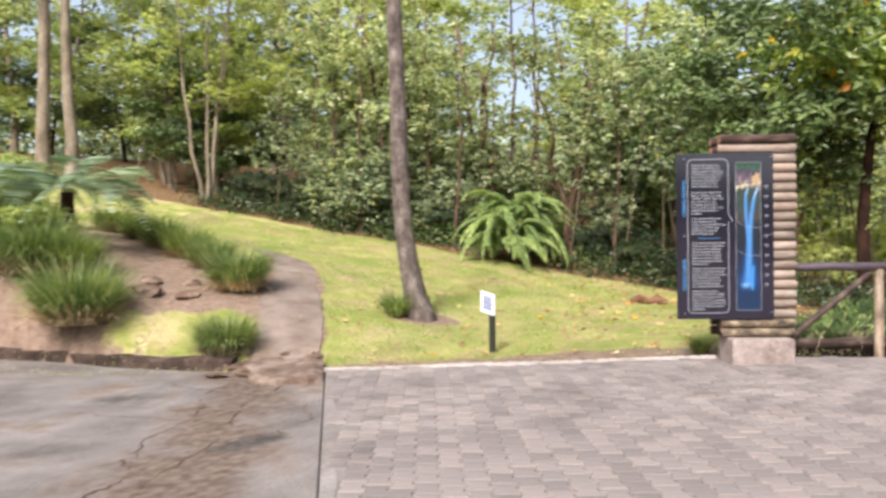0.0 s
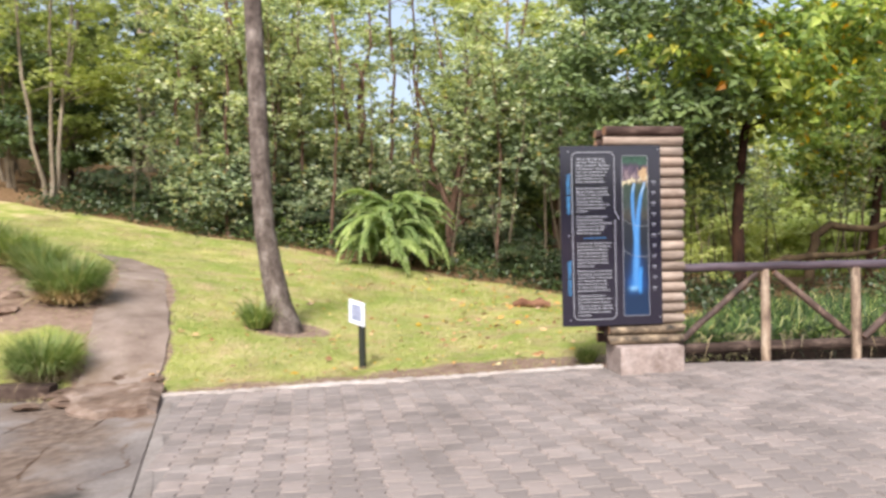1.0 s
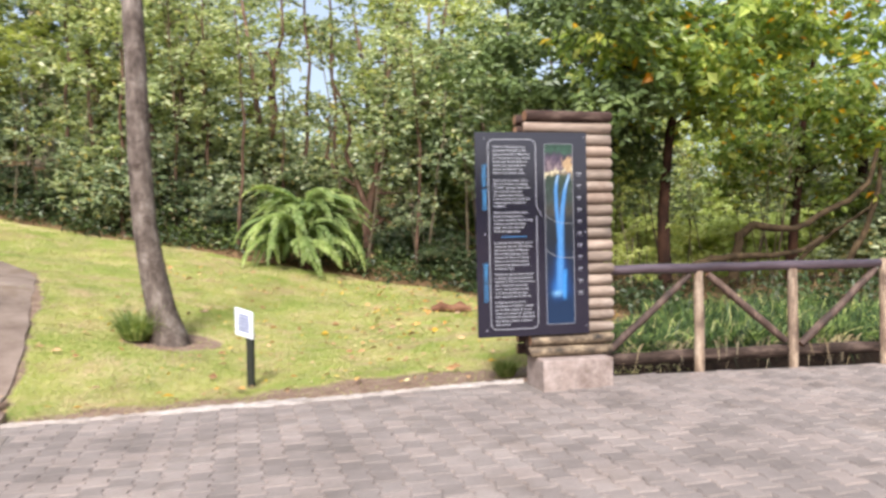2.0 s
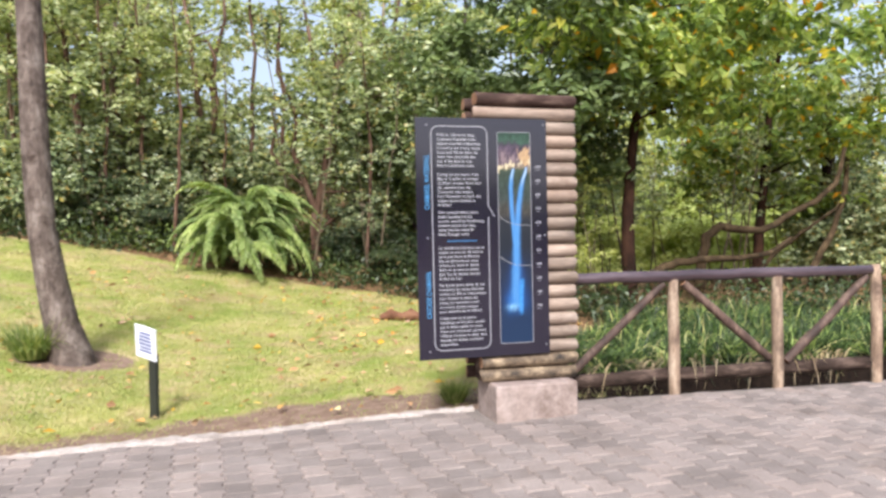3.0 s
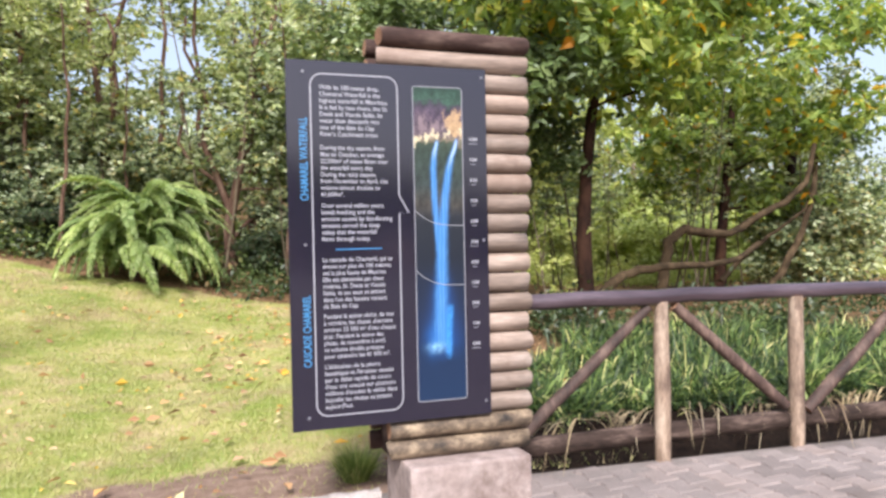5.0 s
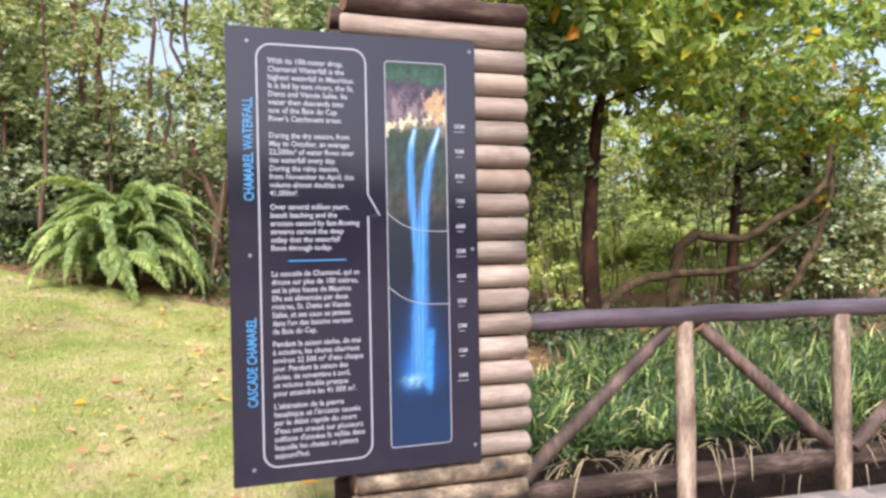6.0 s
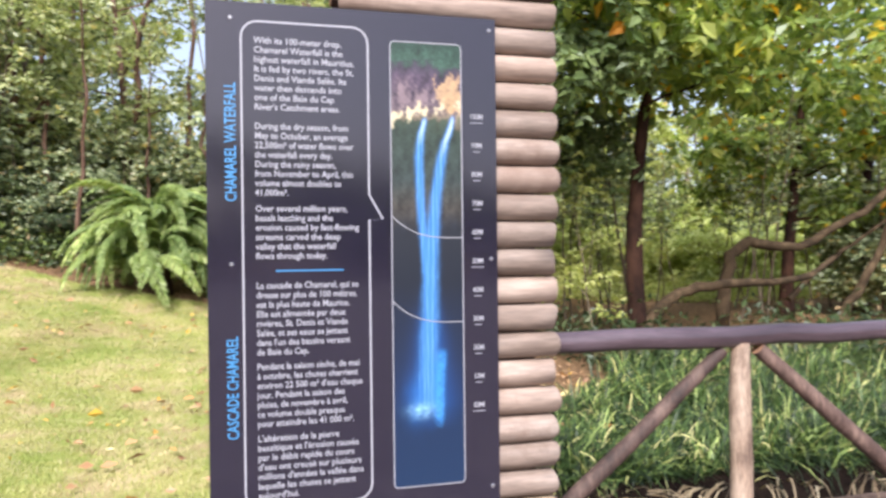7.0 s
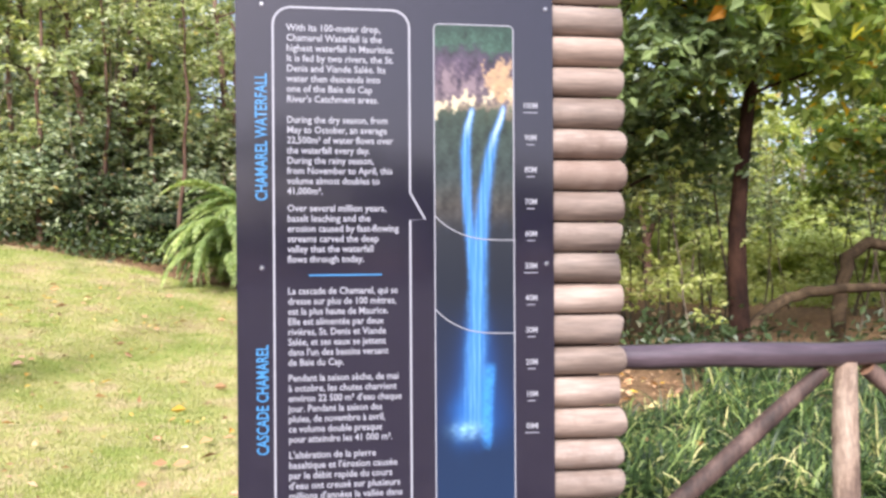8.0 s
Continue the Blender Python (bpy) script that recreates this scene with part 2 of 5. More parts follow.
panel_rim = surface("panel_cut_edge", (0.02, 0.018, 0.024), (0.035, 0.032, 0.04), (0.055, 0.05, 0.06), 20, 90, 0.9)
print_white = plain("print_white", (0.32, 0.32, 0.345), 0.5, grain=0.02)
print_blue = plain("print_blue", (0.045, 0.21, 0.42), 0.5, grain=0.02)
steel = plain("screw_steel", (0.4, 0.4, 0.42), 0.35, 0.9)
sign_white = plain("sign_white", (0.74, 0.77, 0.84), 0.45, grain=0.02)
sign_black = plain("sign_post_black", (0.02, 0.022, 0.018), 0.5)
sign_ink = plain("sign_ink", (0.12, 0.14, 0.3), 0.5)


# ---- mesh helpers ----
class Geo:
    """Vertices and faces gathered into one mesh."""

    def __init__(self):
        self.v, self.f, self.k = [], [], []

    def add(self, verts, faces, slot=0):
        n = len(self.v)
        self.v += [tuple(p) for p in verts]
        self.f += [tuple(i + n for i in q) for q in faces]
        self.k += [slot] * len(faces)
        return self

    def tube(self, pts, radii, segs=8, caps=True, rough=0.0, rng=None, cap_slot=0):
        pts = [Vector(p) for p in pts]
        rings, side = [], None
        for i, p in enumerate(pts):
            way = (pts[min(i + 1, len(pts) - 1)] - pts[max(i - 1, 0)]).normalized()
            if side is None:
                side = way.orthogonal().normalized()
            side = (side - way * side.dot(way)).normalized()
            up = way.cross(side)
            ring = []
            for s in range(segs):
                a = 2 * math.pi * s / segs
                r = radii[i] * (1 + (rough * (rng.random() - 0.5) if rng else 0))
                ring.append(p + side * (math.cos(a) * r) + up * (math.sin(a) * r))
            rings.append(ring)
        verts = [p for ring in rings for p in ring]
        faces = [(i * segs + s, i * segs + (s + 1) % segs, (i + 1) * segs + (s + 1) % segs, (i + 1) * segs + s) for i in range(len(pts) - 1) for s in range(segs)]
        self.add(verts, faces)
        if caps:
            self.add(rings[0], [tuple(reversed(range(segs)))], cap_slot)
            self.add(rings[-1], [tuple(range(segs))], cap_slot)
        return self

    def box(self, lo, hi, bevel=0.0):
        bm = bmesh.new()
        bmesh.ops.create_cube(bm, size=1.0)
        for v in bm.verts:
            v.co = [lo[i] + (v.co[i] + 0.5) * (hi[i] - lo[i]) for i in range(3)]
        if bevel:
            bmesh.ops.bevel(bm, geom=bm.edges[:], offset=bevel, segments=2, affect="EDGES", profile=0.6)
        bm.verts.index_update()
        self.add([v.co[:] for v in bm.verts], [[v.index for v in f.verts] for f in bm.faces])
        bm.free()
        return self

    def mesh(self, name, mats, smooth=True):
        me = bpy.data.meshes.new(name)
        me.from_pydata(self.v, [], self.f)
        for m in mats if isinstance(mats, (list, tuple)) else [mats]:
            me.materials.append(m)
        me.polygons.foreach_set("material_index", self.k)
        if smooth:
            me.polygons.foreach_set("use_smooth", [True] * len(self.f))
        me.update()
        return me


def np_mesh(name, verts, faces, material, smooth=False):
    me = bpy.data.meshes.new(name)
    me.from_pydata(np.asarray(verts, float), [], np.asarray(faces, int))
    me.materials.append(material)
    if smooth:
        me.polygons.foreach_set("use_smooth", np.ones(len(faces), bool))
    me.update()
    return me


def part(name, me, parent, label="", kind=""):
    ob = new(name, me)
    ob.parent = parent
    return tagged(ob, label, kind=kind)


def thing(name, m, label, category, group="", me=None):
    ob = new(name, me)
    ob.matrix_basis = m
    return tagged(ob, label, category, group)


def unit(a):
    return a / np.maximum(np.linalg.norm(a, axis=1, keepdims=True), 1e-9)


def leaf_arrays(base, way, length, width, rng, fold=0.25, face=(0, 0, 1.0)):
    """Folded four-point leaves: base points, directions, lengths, widths; their upper sides turn towards face."""
    n = len(base)
    way = unit(way)
    side = unit(np.cross(way, unit(rng.normal(size=(n, 3)) * 0.55 + np.asarray(face))))
    nor = np.cross(side, way)
    L, W = length[:, None], width[:, None]
    mid = base + way * L * 0.45
    v = np.stack([base, mid + side * W / 2 + nor * W * fold, base + way * L - nor * L * 0.08, mid - side * W / 2 + nor * W * fold], 1).reshape(-1, 3)
    i = np.arange(n)[:, None] * 4
    f = np.concatenate([i + [0, 1, 2], i + [0, 2, 3]], 1).reshape(-1, 3)
    return v, f


def blade_arrays(base, way, length, width, droop, rng, segs=3):
    """Arching grass blades: tapering strips that bend towards the ground."""
    n = len(base)
    way = unit(way)
    side = unit(np.cross(way, np.array([0, 0, 1.0])) + rng.normal(size=(n, 3)) * 0.15)
    rows = []
    for s in range(segs + 1):
        t = s / segs
        c = base + way * (length * t)[:, None] - np.array([0, 0, 1.0]) * (droop * length * t * t)[:, None]
        w = (width * (1 - t) ** 0.7 * 0.5)[:, None]
        rows += [c - side * w, c + side * w] if s < segs else [c]
    v = np.stack(rows, 1).reshape(-1, 3)
    k = 2 * segs + 1
    i = np.arange(n)[:, None] * k
    tris = []
    for s in range(segs - 1):
        a = 2 * s
        tris += [[a, a + 1, a + 3], [a, a + 3, a + 2]]
    tris.append([2 * segs - 2, 2 * segs - 1, 2 * segs])
    f = np.concatenate([i + t for t in tris], 1).reshape(-1, 3)
    return v, f


# ---- the lie of the land ----
def step(a, b, v):
    q = np.clip((v - a) / (b - a), 0, 1)
    return q * q * (3 - 2 * q)


def pave_z(x):
    x = np.asarray(x, float)
    return -0.012 * np.log1p(np.exp(np.clip((3.2 - np.maximum(x, -4.5)) / 0.3, -50, 50))) + 0.03 * step(2.0, 4.0, x)


def land(x, y):
    """Height of the ground: level by the fence, a hill rising to the back and away from the fence."""
    x, y = np.asarray(x, float), np.asarray(y, float)
    p = -1.82 - 0.161 * x + 0.149 * y
    sp = 0.12 * np.log1p(np.exp(np.clip(p / 0.12, -50, 50)))
    sp = np.where(sp > 3.5, 3.5 + 8 * (1 - np.exp(-(np.maximum(sp, 3.5) - 3.5) / 8)), sp)
    return pave_z(x) + sp * step(8.8, 10.4, y) + 0.4 * step(2.0, -3.5, x) * step(8.9, 11, y) * step(18, 12.5, y)


def gz(x, y):
    return float(land(x, y))


EDGE_Y = 8.72


def left_edge(y):
    """x of the edge between pavers and worn concrete."""
    return -1.58 + (8.8 - y) * 0.256


def kerb_y(x):
    """y of the kerb in front of the planting bed."""
    return 8.97 + 0.3 * np.maximum(0, -3.3 - np.asarray(x, float))


def path_mid(y):
    return np.interp(y, [9, 10, 11, 12, 13, 14, 15, 16.2], [-2.22, -2.42, -2.72, -2.98, -3.26, -3.62, -4.1, -5.0])


def back_edge(x):
    """y of the border between lawn and wood."""
    return np.interp(x, [-9, -5, -3.5, -1.5, 0, 2, 3.4, 4.6, 6], [21.0, 20.4, 20.1, 19.5, 18.6, 18.0, 17.6, 17.2, 15.5])


def wave(x, y, s=1.0, seed=0.0):
    return np.sin(x * 2.3 * s + seed) * 0.5 + np.sin(y * 3.1 * s + 1.7 * seed + x * 0.9 * s) * 0.5 + 0.4 * np.sin(x * 7.1 * s + y * 5.3 * s + seed)


def lawn_cover(x, y):
    """1 on mown grass, 0 on soil and litter."""
    x, y = np.asarray(x, float), np.asarray(y, float)
    w = wave(x, y) * 0.12
    front = step(-0.15, 0.5, y - EDGE_Y - 0.2 - 0.45 * step(-0.5, 2.6, x) + w)
    back = step(-0.45, 0, back_edge(x) - y + w * 1.5)
    right = step(0, 0.35, 4.3 + 0.09 * (y - 9) - x + w)
    wide = 0.48 - 0.08 * step(11, 14, y)
    off = np.abs(x - path_mid(y))
    path = np.where(y < 15.2, step(wide, wide + 0.15, off + w * 0.4), 1)
    bed = step(-3.0, -3.2, x + w) * step(10.15, 10.4, y + w) * step(14.4, 14.0, y + 0.25 * (x + 4) + w)
    corner = step(-4.9, -5.2, x + w) * step(10.6, 10.2, y + w)
    ring = step(0.35, 0.6, np.hypot((x + 0.75) * 0.8, y - 11.65) + w * 0.7)
    front = front * np.where(x < -3.1, step(0.1, 0.35, y - kerb_y(x) + w * 0.5), 1)
    return front * back * right * path * (1 - bed) * (1 - corner) * ring


# ---- ground ----
def ground_material():
    m, nt, bsdf = shader("ground_lawn_and_litter")
    att = nt.nodes.new("ShaderNodeAttribute")
    att.attribute_name = "cover"
    sep = nt.nodes.new("ShaderNodeSeparateColor")
    nt.links.new(att.outputs["Color"], sep.inputs[0])
    fine = noise_tex(nt, 55, 5, 0.65)
    grass = ramp(nt, noise_tex(nt, 1.3, 5, 0.65), [(0.38, (0.25, 0.29, 0.07)), (0.5, (0.38, 0.365, 0.13)), (0.62, (0.52, 0.42, 0.24))])
    grass = mix_rgb(nt, 0.5, grass, ramp(nt, fine, [(0.3, (0.3, 0.3, 0.25)), (0.7, (0.7, 0.7, 0.62))]), "OVERLAY")
    soil = ramp(nt, noise_tex(nt, 7.0, 7, 0.8), [(0.3, (0.15, 0.093, 0.065)), (0.52, (0.27, 0.185, 0.14)), (0.72, (0.39, 0.285, 0.22))])
    litter = ramp(nt, noise_tex(nt, 14.0, 5, 0.75), [(0.3, (0.06, 0.035, 0.02)), (0.5, (0.21, 0.125, 0.066)), (0.7, (0.42, 0.27, 0.14))])
    rough_edge = nt.nodes.new("ShaderNodeMath")
    rough_edge.operation = "ADD"
    nt.links.new(sep.outputs[0], rough_edge.inputs[0])
    sub = nt.nodes.new("ShaderNodeMath")
    sub.operation = "MULTIPLY_ADD"
    sub.inputs[1].default_value, sub.inputs[2].default_value = 1.1, -0.55
    nt.links.new(noise_tex(nt, 6, 6, 0.75), sub.inputs[0])
    nt.links.new(sub.outputs[0], rough_edge.inputs[1])
    mask = ramp(nt, rough_edge.outputs[0], [(0.38, (0, 0, 0)), (0.62, (1, 1, 1))])
    # near-black soil colour stands in for the shade behind the bottom rail
    shade_soil = ramp(nt, noise_tex(nt, 18.0, 5, 0.7), [(0.35, (0.006, 0.004, 0.003)), (0.65, (0.021, 0.013, 0.009))])
    base = mix_rgb(nt, sep.outputs[2], mix_rgb(nt, sep.outputs[1], soil, litter), shade_soil)
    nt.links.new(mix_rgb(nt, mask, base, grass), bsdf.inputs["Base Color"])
    bsdf.inputs["Roughness"].default_value = 0.95
    bsdf.inputs["Specular IOR Level"].default_value = 0.1
    bump(nt, bsdf, fine, 0.8, 0.03)
    return m


def ground_sheet():
    xs = np.concatenate([[-2500, -800, -250, -100, -60, -40], np.arange(-30, -9, 0.5), np.arange(-9, 9, 0.15), np.arange(9, 34.1, 0.5), [45, 65, 100, 250, 800, 2500]])
    ys = np.concatenate([[-2500, -800, -250, -100, -50, -25], np.arange(-12, 7.6, 0.7), np.arange(8, 23, 0.15), np.arange(23, 48.1, 0.6), [55, 70, 100, 250, 800, 2500]])
    X, Y = np.meshgrid(xs, ys)
    Xc, Yc = np.clip(X, -60, 60), np.clip(Y, -25, 80)
    Z = land(Xc, Yc) + 0.02 * wave(X, Y, 0.7) * step(9, 11, Y)
    paved = (Y < EDGE_Y - 0.02) & (X > -40) & (X < 60)
    Z = np.where(Y < EDGE_Y + 0.0, land(Xc, np.minimum(Yc, 7.4)) - 0.09, Z)
    Z = np.where((Y > EDGE_Y) & (Y < EDGE_Y + 0.4) & (X < -1.4), Z - 0.03, Z)
    Z = np.where((Y < kerb_y(X) + 0.15) & (X < -3.2), land(Xc, np.minimum(Yc, 7.4)) - 0.09, Z)
    # trench sunk behind the fence so the gap under the rail stays dark
    Z = Z - 0.3 * step(3.95, 4.1, X) * step(12, 11, X) * step(8.74, 8.82, Y) * step(9.85, 9.55, Y)
    nx, ny = len(xs), len(ys)
    j, i = np.meshgrid(np.arange(ny - 1), np.arange(nx - 1), indexing="ij")
    a = (j * nx + i).ravel()
    faces = np.stack([a, a + 1, a + nx + 1, a + nx], 1)
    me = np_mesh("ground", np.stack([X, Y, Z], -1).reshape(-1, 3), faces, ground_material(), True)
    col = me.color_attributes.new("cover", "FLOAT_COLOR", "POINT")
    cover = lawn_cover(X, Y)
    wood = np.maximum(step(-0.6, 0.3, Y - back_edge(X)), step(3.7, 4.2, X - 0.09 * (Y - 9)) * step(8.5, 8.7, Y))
    # strip of ground where the shade behind the fence is coloured in
    rail_shade = step(3.8, 4.1, X) * step(8.55, 8.65, Y) * step(11.0, 10.3, Y)
    rgba = np.stack([cover, wood, rail_shade, np.ones_like(cover)], -1)
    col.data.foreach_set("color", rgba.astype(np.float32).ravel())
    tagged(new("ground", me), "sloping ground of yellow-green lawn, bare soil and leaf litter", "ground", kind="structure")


ground_sheet()


def strip(name, rows, material, label, category, thick=0.12, kind="structure", close=True):
    """A slab from rows of (left point, right point) with sides that go down into the ground."""
    g = Geo()
    n = len(rows)
    top = [p for r in rows for p in r]
    k = len(rows[0])
    faces = [(j * k + i, j * k + i + 1, (j + 1) * k + i + 1, (j + 1) * k + i) for j in range(n - 1) for i in range(k - 1)]
    rim = [i for i in range(k)] + [j * k + k - 1 for j in range(1, n)] + [(n - 1) * k + i for i in range(k - 2, -1, -1)] + [j * k for j in range(n - 2, 0, -1)]
    low = [(top[i][0], top[i][1], top[i][2] - thick) for i in rim]
    m = len(top)
    sides = [(rim[q], m + q, m + (q + 1) % len(rim), rim[(q + 1) % len(rim)]) for q in range(len(rim))]
    g.add(top + low, faces + sides)
    ob = new(name, g.mesh(name, material, False))
    return tagged(ob, label, category, kind=kind)


# worn concrete beside the pavers, with a broken upper rim
rng = np.random.default_rng(3)
rows = []
for y in np.concatenate([[-30, -12], np.arange(-4, 9.0, 0.25)]):
    row = []
    for s in np.linspace(0, 1, 40):
        xr = left_edge(y) - 0.012
        x = xr - 38 * (1 - s) ** 2.2
        yy = y
        if y > 8.7:
            yy = float(kerb_y(x)) - 0.02 + 0.12 * wave(x, 3.0, 1.3) + (0.05 if x < -3 else -0.05)
        row.append((x, yy, float(pave_z(x)) - 0.012 + 0.012 * float(wave(x, yy, 0.6, 2.0))))
    rows.append(row)
apron_dirt = []
for row in rows:
    for x, y, z in row:
        off = left_edge(min(y, 8.9)) - x
        w = float(wave(x, y, 1.1, 0.6))
        run = math.exp(-((off - 0.75 - 0.25 * w - 0.06 * (8.8 - y)) / (0.6 + 0.15 * w)) ** 2) * (1.0 if y < 8.6 else 1.0)
        mouth = 1.2 * math.exp(-((x + 2.4) / 1.0) ** 2 - ((y - 8.8) / 0.95) ** 2)
        spot = sum(math.exp(-((x - a) / c) ** 2 - ((y - b) / c) ** 2) for a, b, c in ((-1.2, 5.5, 0.2), (-1.45, 5.25, 0.2), (-3.4, 7.3, 0.4), (-2.9, 5.4, 0.3), (-1.05, 4.6, 0.16)))
        apron_dirt.append((min(1, max(0, run, mouth)), min(1, spot), 0, 1))
apron = strip("road", rows, apron_mat, "worn grey concrete apron with brown dirt stains", "road")
dirt = apron.data.color_attributes.new("dirt", "FLOAT_COLOR", "POINT")
apron_dirt += [(0, 0, 0, 1)] * (len(apron.data.vertices) - len(apron_dirt))
dirt.data.foreach_set("color", np.array(apron_dirt, np.float32).ravel())
rows = []
for y in np.arange(9.0, 16.2, 0.2):
    c, w = float(path_mid(y)) + 0.012 * math.sin(y * 7.3), 0.47 + 0.03 * math.sin(y * 1.9) - 0.1 * float(step(11, 14, y))
    rows.append([(c + w * s, y, gz(c + w * s, y) + 0.03 + 0.008 * float(wave(c + s, y, 1.5))) for s in (-1, -0.5, 0, 0.5, 1)])
footpath = strip("footpath", rows, path_mat, "narrow worn concrete footpath leading up the lawn", "path", 0.1)
rows = []
for x in np.arange(-1.66, 3.24, 0.045):
    w = 0.06 + 0.03 * math.sin(x * 2.1) + 0.02 * math.sin(x * 7.3 + 1) + 0.012 * math.sin(x * 19)
    c = EDGE_Y - 0.02 + 0.025 * math.sin(x * 3.1 + 0.6)
    rows.append([(x, c + w * q, float(pave_z(x)) + h + 0.006 * math.sin(x * 23 + q * 5) + 0.004 * math.sin(x * 41 + q)) for q, h in ((0.9, 0.006), (0.55, 0.016), (-0.1, 0.018), (-0.7, 0.012), (-1.0, -0.004))])
edging = strip("edging", rows, concrete_edge, "pale cracked concrete edging between pavers and lawn", "edging")
rows = [[(x, float(kerb_y(x)) + q + 0.03 * math.sin(x * 2), float(pave_z(x)) + h + 0.015 * math.sin(x * 5.1)) for q, h in ((0.0, 0.11), (0.04, 0.135), (0.23, 0.14))] for x in np.arange(-14, -2.75, 0.15)]
rows = [r[::-1] for r in rows]
kerb = strip("kerb", rows, kerb_mat, "low dark brown kerb of the planting bed", "kerb", 0.3)

rows = [[(left_edge(y) + 0.004, y, float(pave_z(left_edge(y))) - 0.002), (left_edge(y) + 0.11 + 0.015 * math.sin(y * 6), y, float(pave_z(left_edge(y))) - 0.003)] for y in np.arange(-3, 8.7, 0.22)]
strip("edging", rows, surface("border_concrete", (0.16, 0.135, 0.122), (0.23, 0.197, 0.18), (0.3, 0.262, 0.243), 3, 50, 0.9, 0.5, 0.006, stain=(0.2, 0.16, 0.135)), "narrow pale concrete border along the pavers", "edging")

# cracks in the worn concrete, filled with reddish earth
crack_soil = surface("crack_earth", (0.035, 0.02, 0.013), (0.09, 0.054, 0.036), (0.17, 0.11, 0.077), 6, 50, 0.95)
rc = random.Random(8)
for (x0, y0), (x1, y1), wide in (((-1.9, 7.8), (-1.55, 4.0), 0.03), ((-2.6, 8.2), (-2.1, 5.0), 0.03), ((-2.1, 5.0), (-1.7, 3.4), 0.04), ((-4.2, 8.7), (-2.6, 7.6), 0.025), ((-2.6, 7.6), (-1.9, 7.3), 0.025), ((-3.6, 6.6), (-2.35, 6.3), 0.02), ((-1.2, 7.2), (-1.05, 5.6), 0.02)):
    g, n = Geo(), 26
    vs = []
    for i in range(n + 1):
        t = i / n
        x, y = x0 + (x1 - x0) * t + rc.uniform(-0.035, 0.035) + 0.09 * math.sin(t * 11 + y0), y0 + (y1 - y0) * t + rc.uniform(-0.03, 0.03)
        w = wide * 0.55 * max(0.02, abs(math.sin(t * 9 + x0)) - 0.15) * rc.uniform(0.3, 1.3)
        z = float(pave_z(x)) - 0.009 + 0.012 * float(wave(x, y, 0.6, 2.0))
        vs += [(x - w, y, z), (x + w, y + rc.uniform(-0.02, 0.02), z)]
    g.add(vs, [(2 * i, 2 * i + 1, 2 * i + 3, 2 * i + 2) for i in range(n)])
    part("crack", g.mesh("crack", crack_soil, False), apron)
rows = []
for y in np.arange(7.85, 9.16, 0.09):
    t = (y - 7.85) / 1.3
    xa, xb = -2.02 - 0.75 * t ** 0.7 + 0.05 * math.sin(y * 9), min(-1.27 - 0.33 * t, left_edge(y) - 0.03)
    row = []
    for q in np.linspace(0, 1, 9):
        x = xa + (xb - xa) * q
        lip = 0.055 if 0 < q < 1 else 0.012
        yy = y + (0.09 * float(wave(x, 1.0, 2.6, 1.0)) if y < 7.9 else 0)
        row.append((x, yy, float(pave_z(x)) + lip + 0.014 * float(wave(x, y, 2.2, 3.0)) + 0.03 * t))
    rows.append(row)
slab_mat = surface("earthy_broken_concrete", (0.09, 0.058, 0.042), (0.2, 0.14, 0.108), (0.3, 0.23, 0.19), 4, 40, 0.92, 0.7, 0.015, stain=(0.13, 0.08, 0.055))
broken = strip("broken_slab", rows[::-1], slab_mat, "broken slab of earth-stained concrete at the foot of the path", "slab", 0.1)

# bed of the pavers
rows = []
for y in [-30, -10, -2, 2, 4, 6, 8, EDGE_Y - 0.02]:
    rows.append([(x, y, float(pave_z(x)) - 0.013) for x in [left_edge(y) + 0.02] + [max(left_edge(y) + 0.1, v) for v in (-1.0, 0, 1, 2, 3, 4, 6, 9, 14, 30)]])
rows = [r if all(r[i][0] < r[i + 1][0] for i in range(len(r) - 1)) else [(left_edge(r[0][1]) + 0.02 + (30 - left_edge(r[0][1])) * (i / 10) ** 1.5, r[0][1], 0) for i in range(11)] for r in rows]
rows = [[(x, y, float(pave_z(x)) - 0.013) for x, y, _ in r] for r in rows]
pavement = strip("pavement", rows, joint_mat, "pavement of grey-pink interlocking concrete pavers", "pavement", 0.1)

# ---- information panel on its log pillar ----
PX0, PY, PZ1, PANEL_W, PANEL_H = 2.672, 8.261, 2.388, 1.078, 1.884
panel = thing("information_panel", pose(PX0, PY, PZ1, 0, -0.34, 2.8), "dark charcoal information panel with white text and a blue waterfall picture", "sign")
g = Geo().box((0, 0, -PANEL_H), (PANEL_W, 0.022, 0), 0.0)
board = part("board", g.mesh("board", [panel_mat, panel_rim], False), panel)
board.data.polygons.foreach_set("material_index", [0 if p.normal.y < -0.9 else 1 for p in board.data.polygons])


def ribbon(pts, width, y, closed=False):
    """A flat printed line through (u, v) points on the panel; v runs down."""
    P = [Vector((u, -v)) for u, v in pts]
    n = len(P)
    verts, faces = [], []
    for i, p in enumerate(P):
        a = P[i - 1] if (i or closed) else p
        b = P[(i + 1) % n] if (i < n - 1 or closed) else p
        d = (b - a).normalized()
        q = Vector((-d.y, d.x)) * width / 2
        verts += [(p.x + q.x, y, p.y + q.y), (p.x - q.x, y, p.y - q.y)]
    for i in range(n if closed else n - 1):
        j = (i + 1) % n
        faces.append((2 * i, 2 * i + 1, 2 * j + 1, 2 * j))
    return Geo().add(verts, faces)


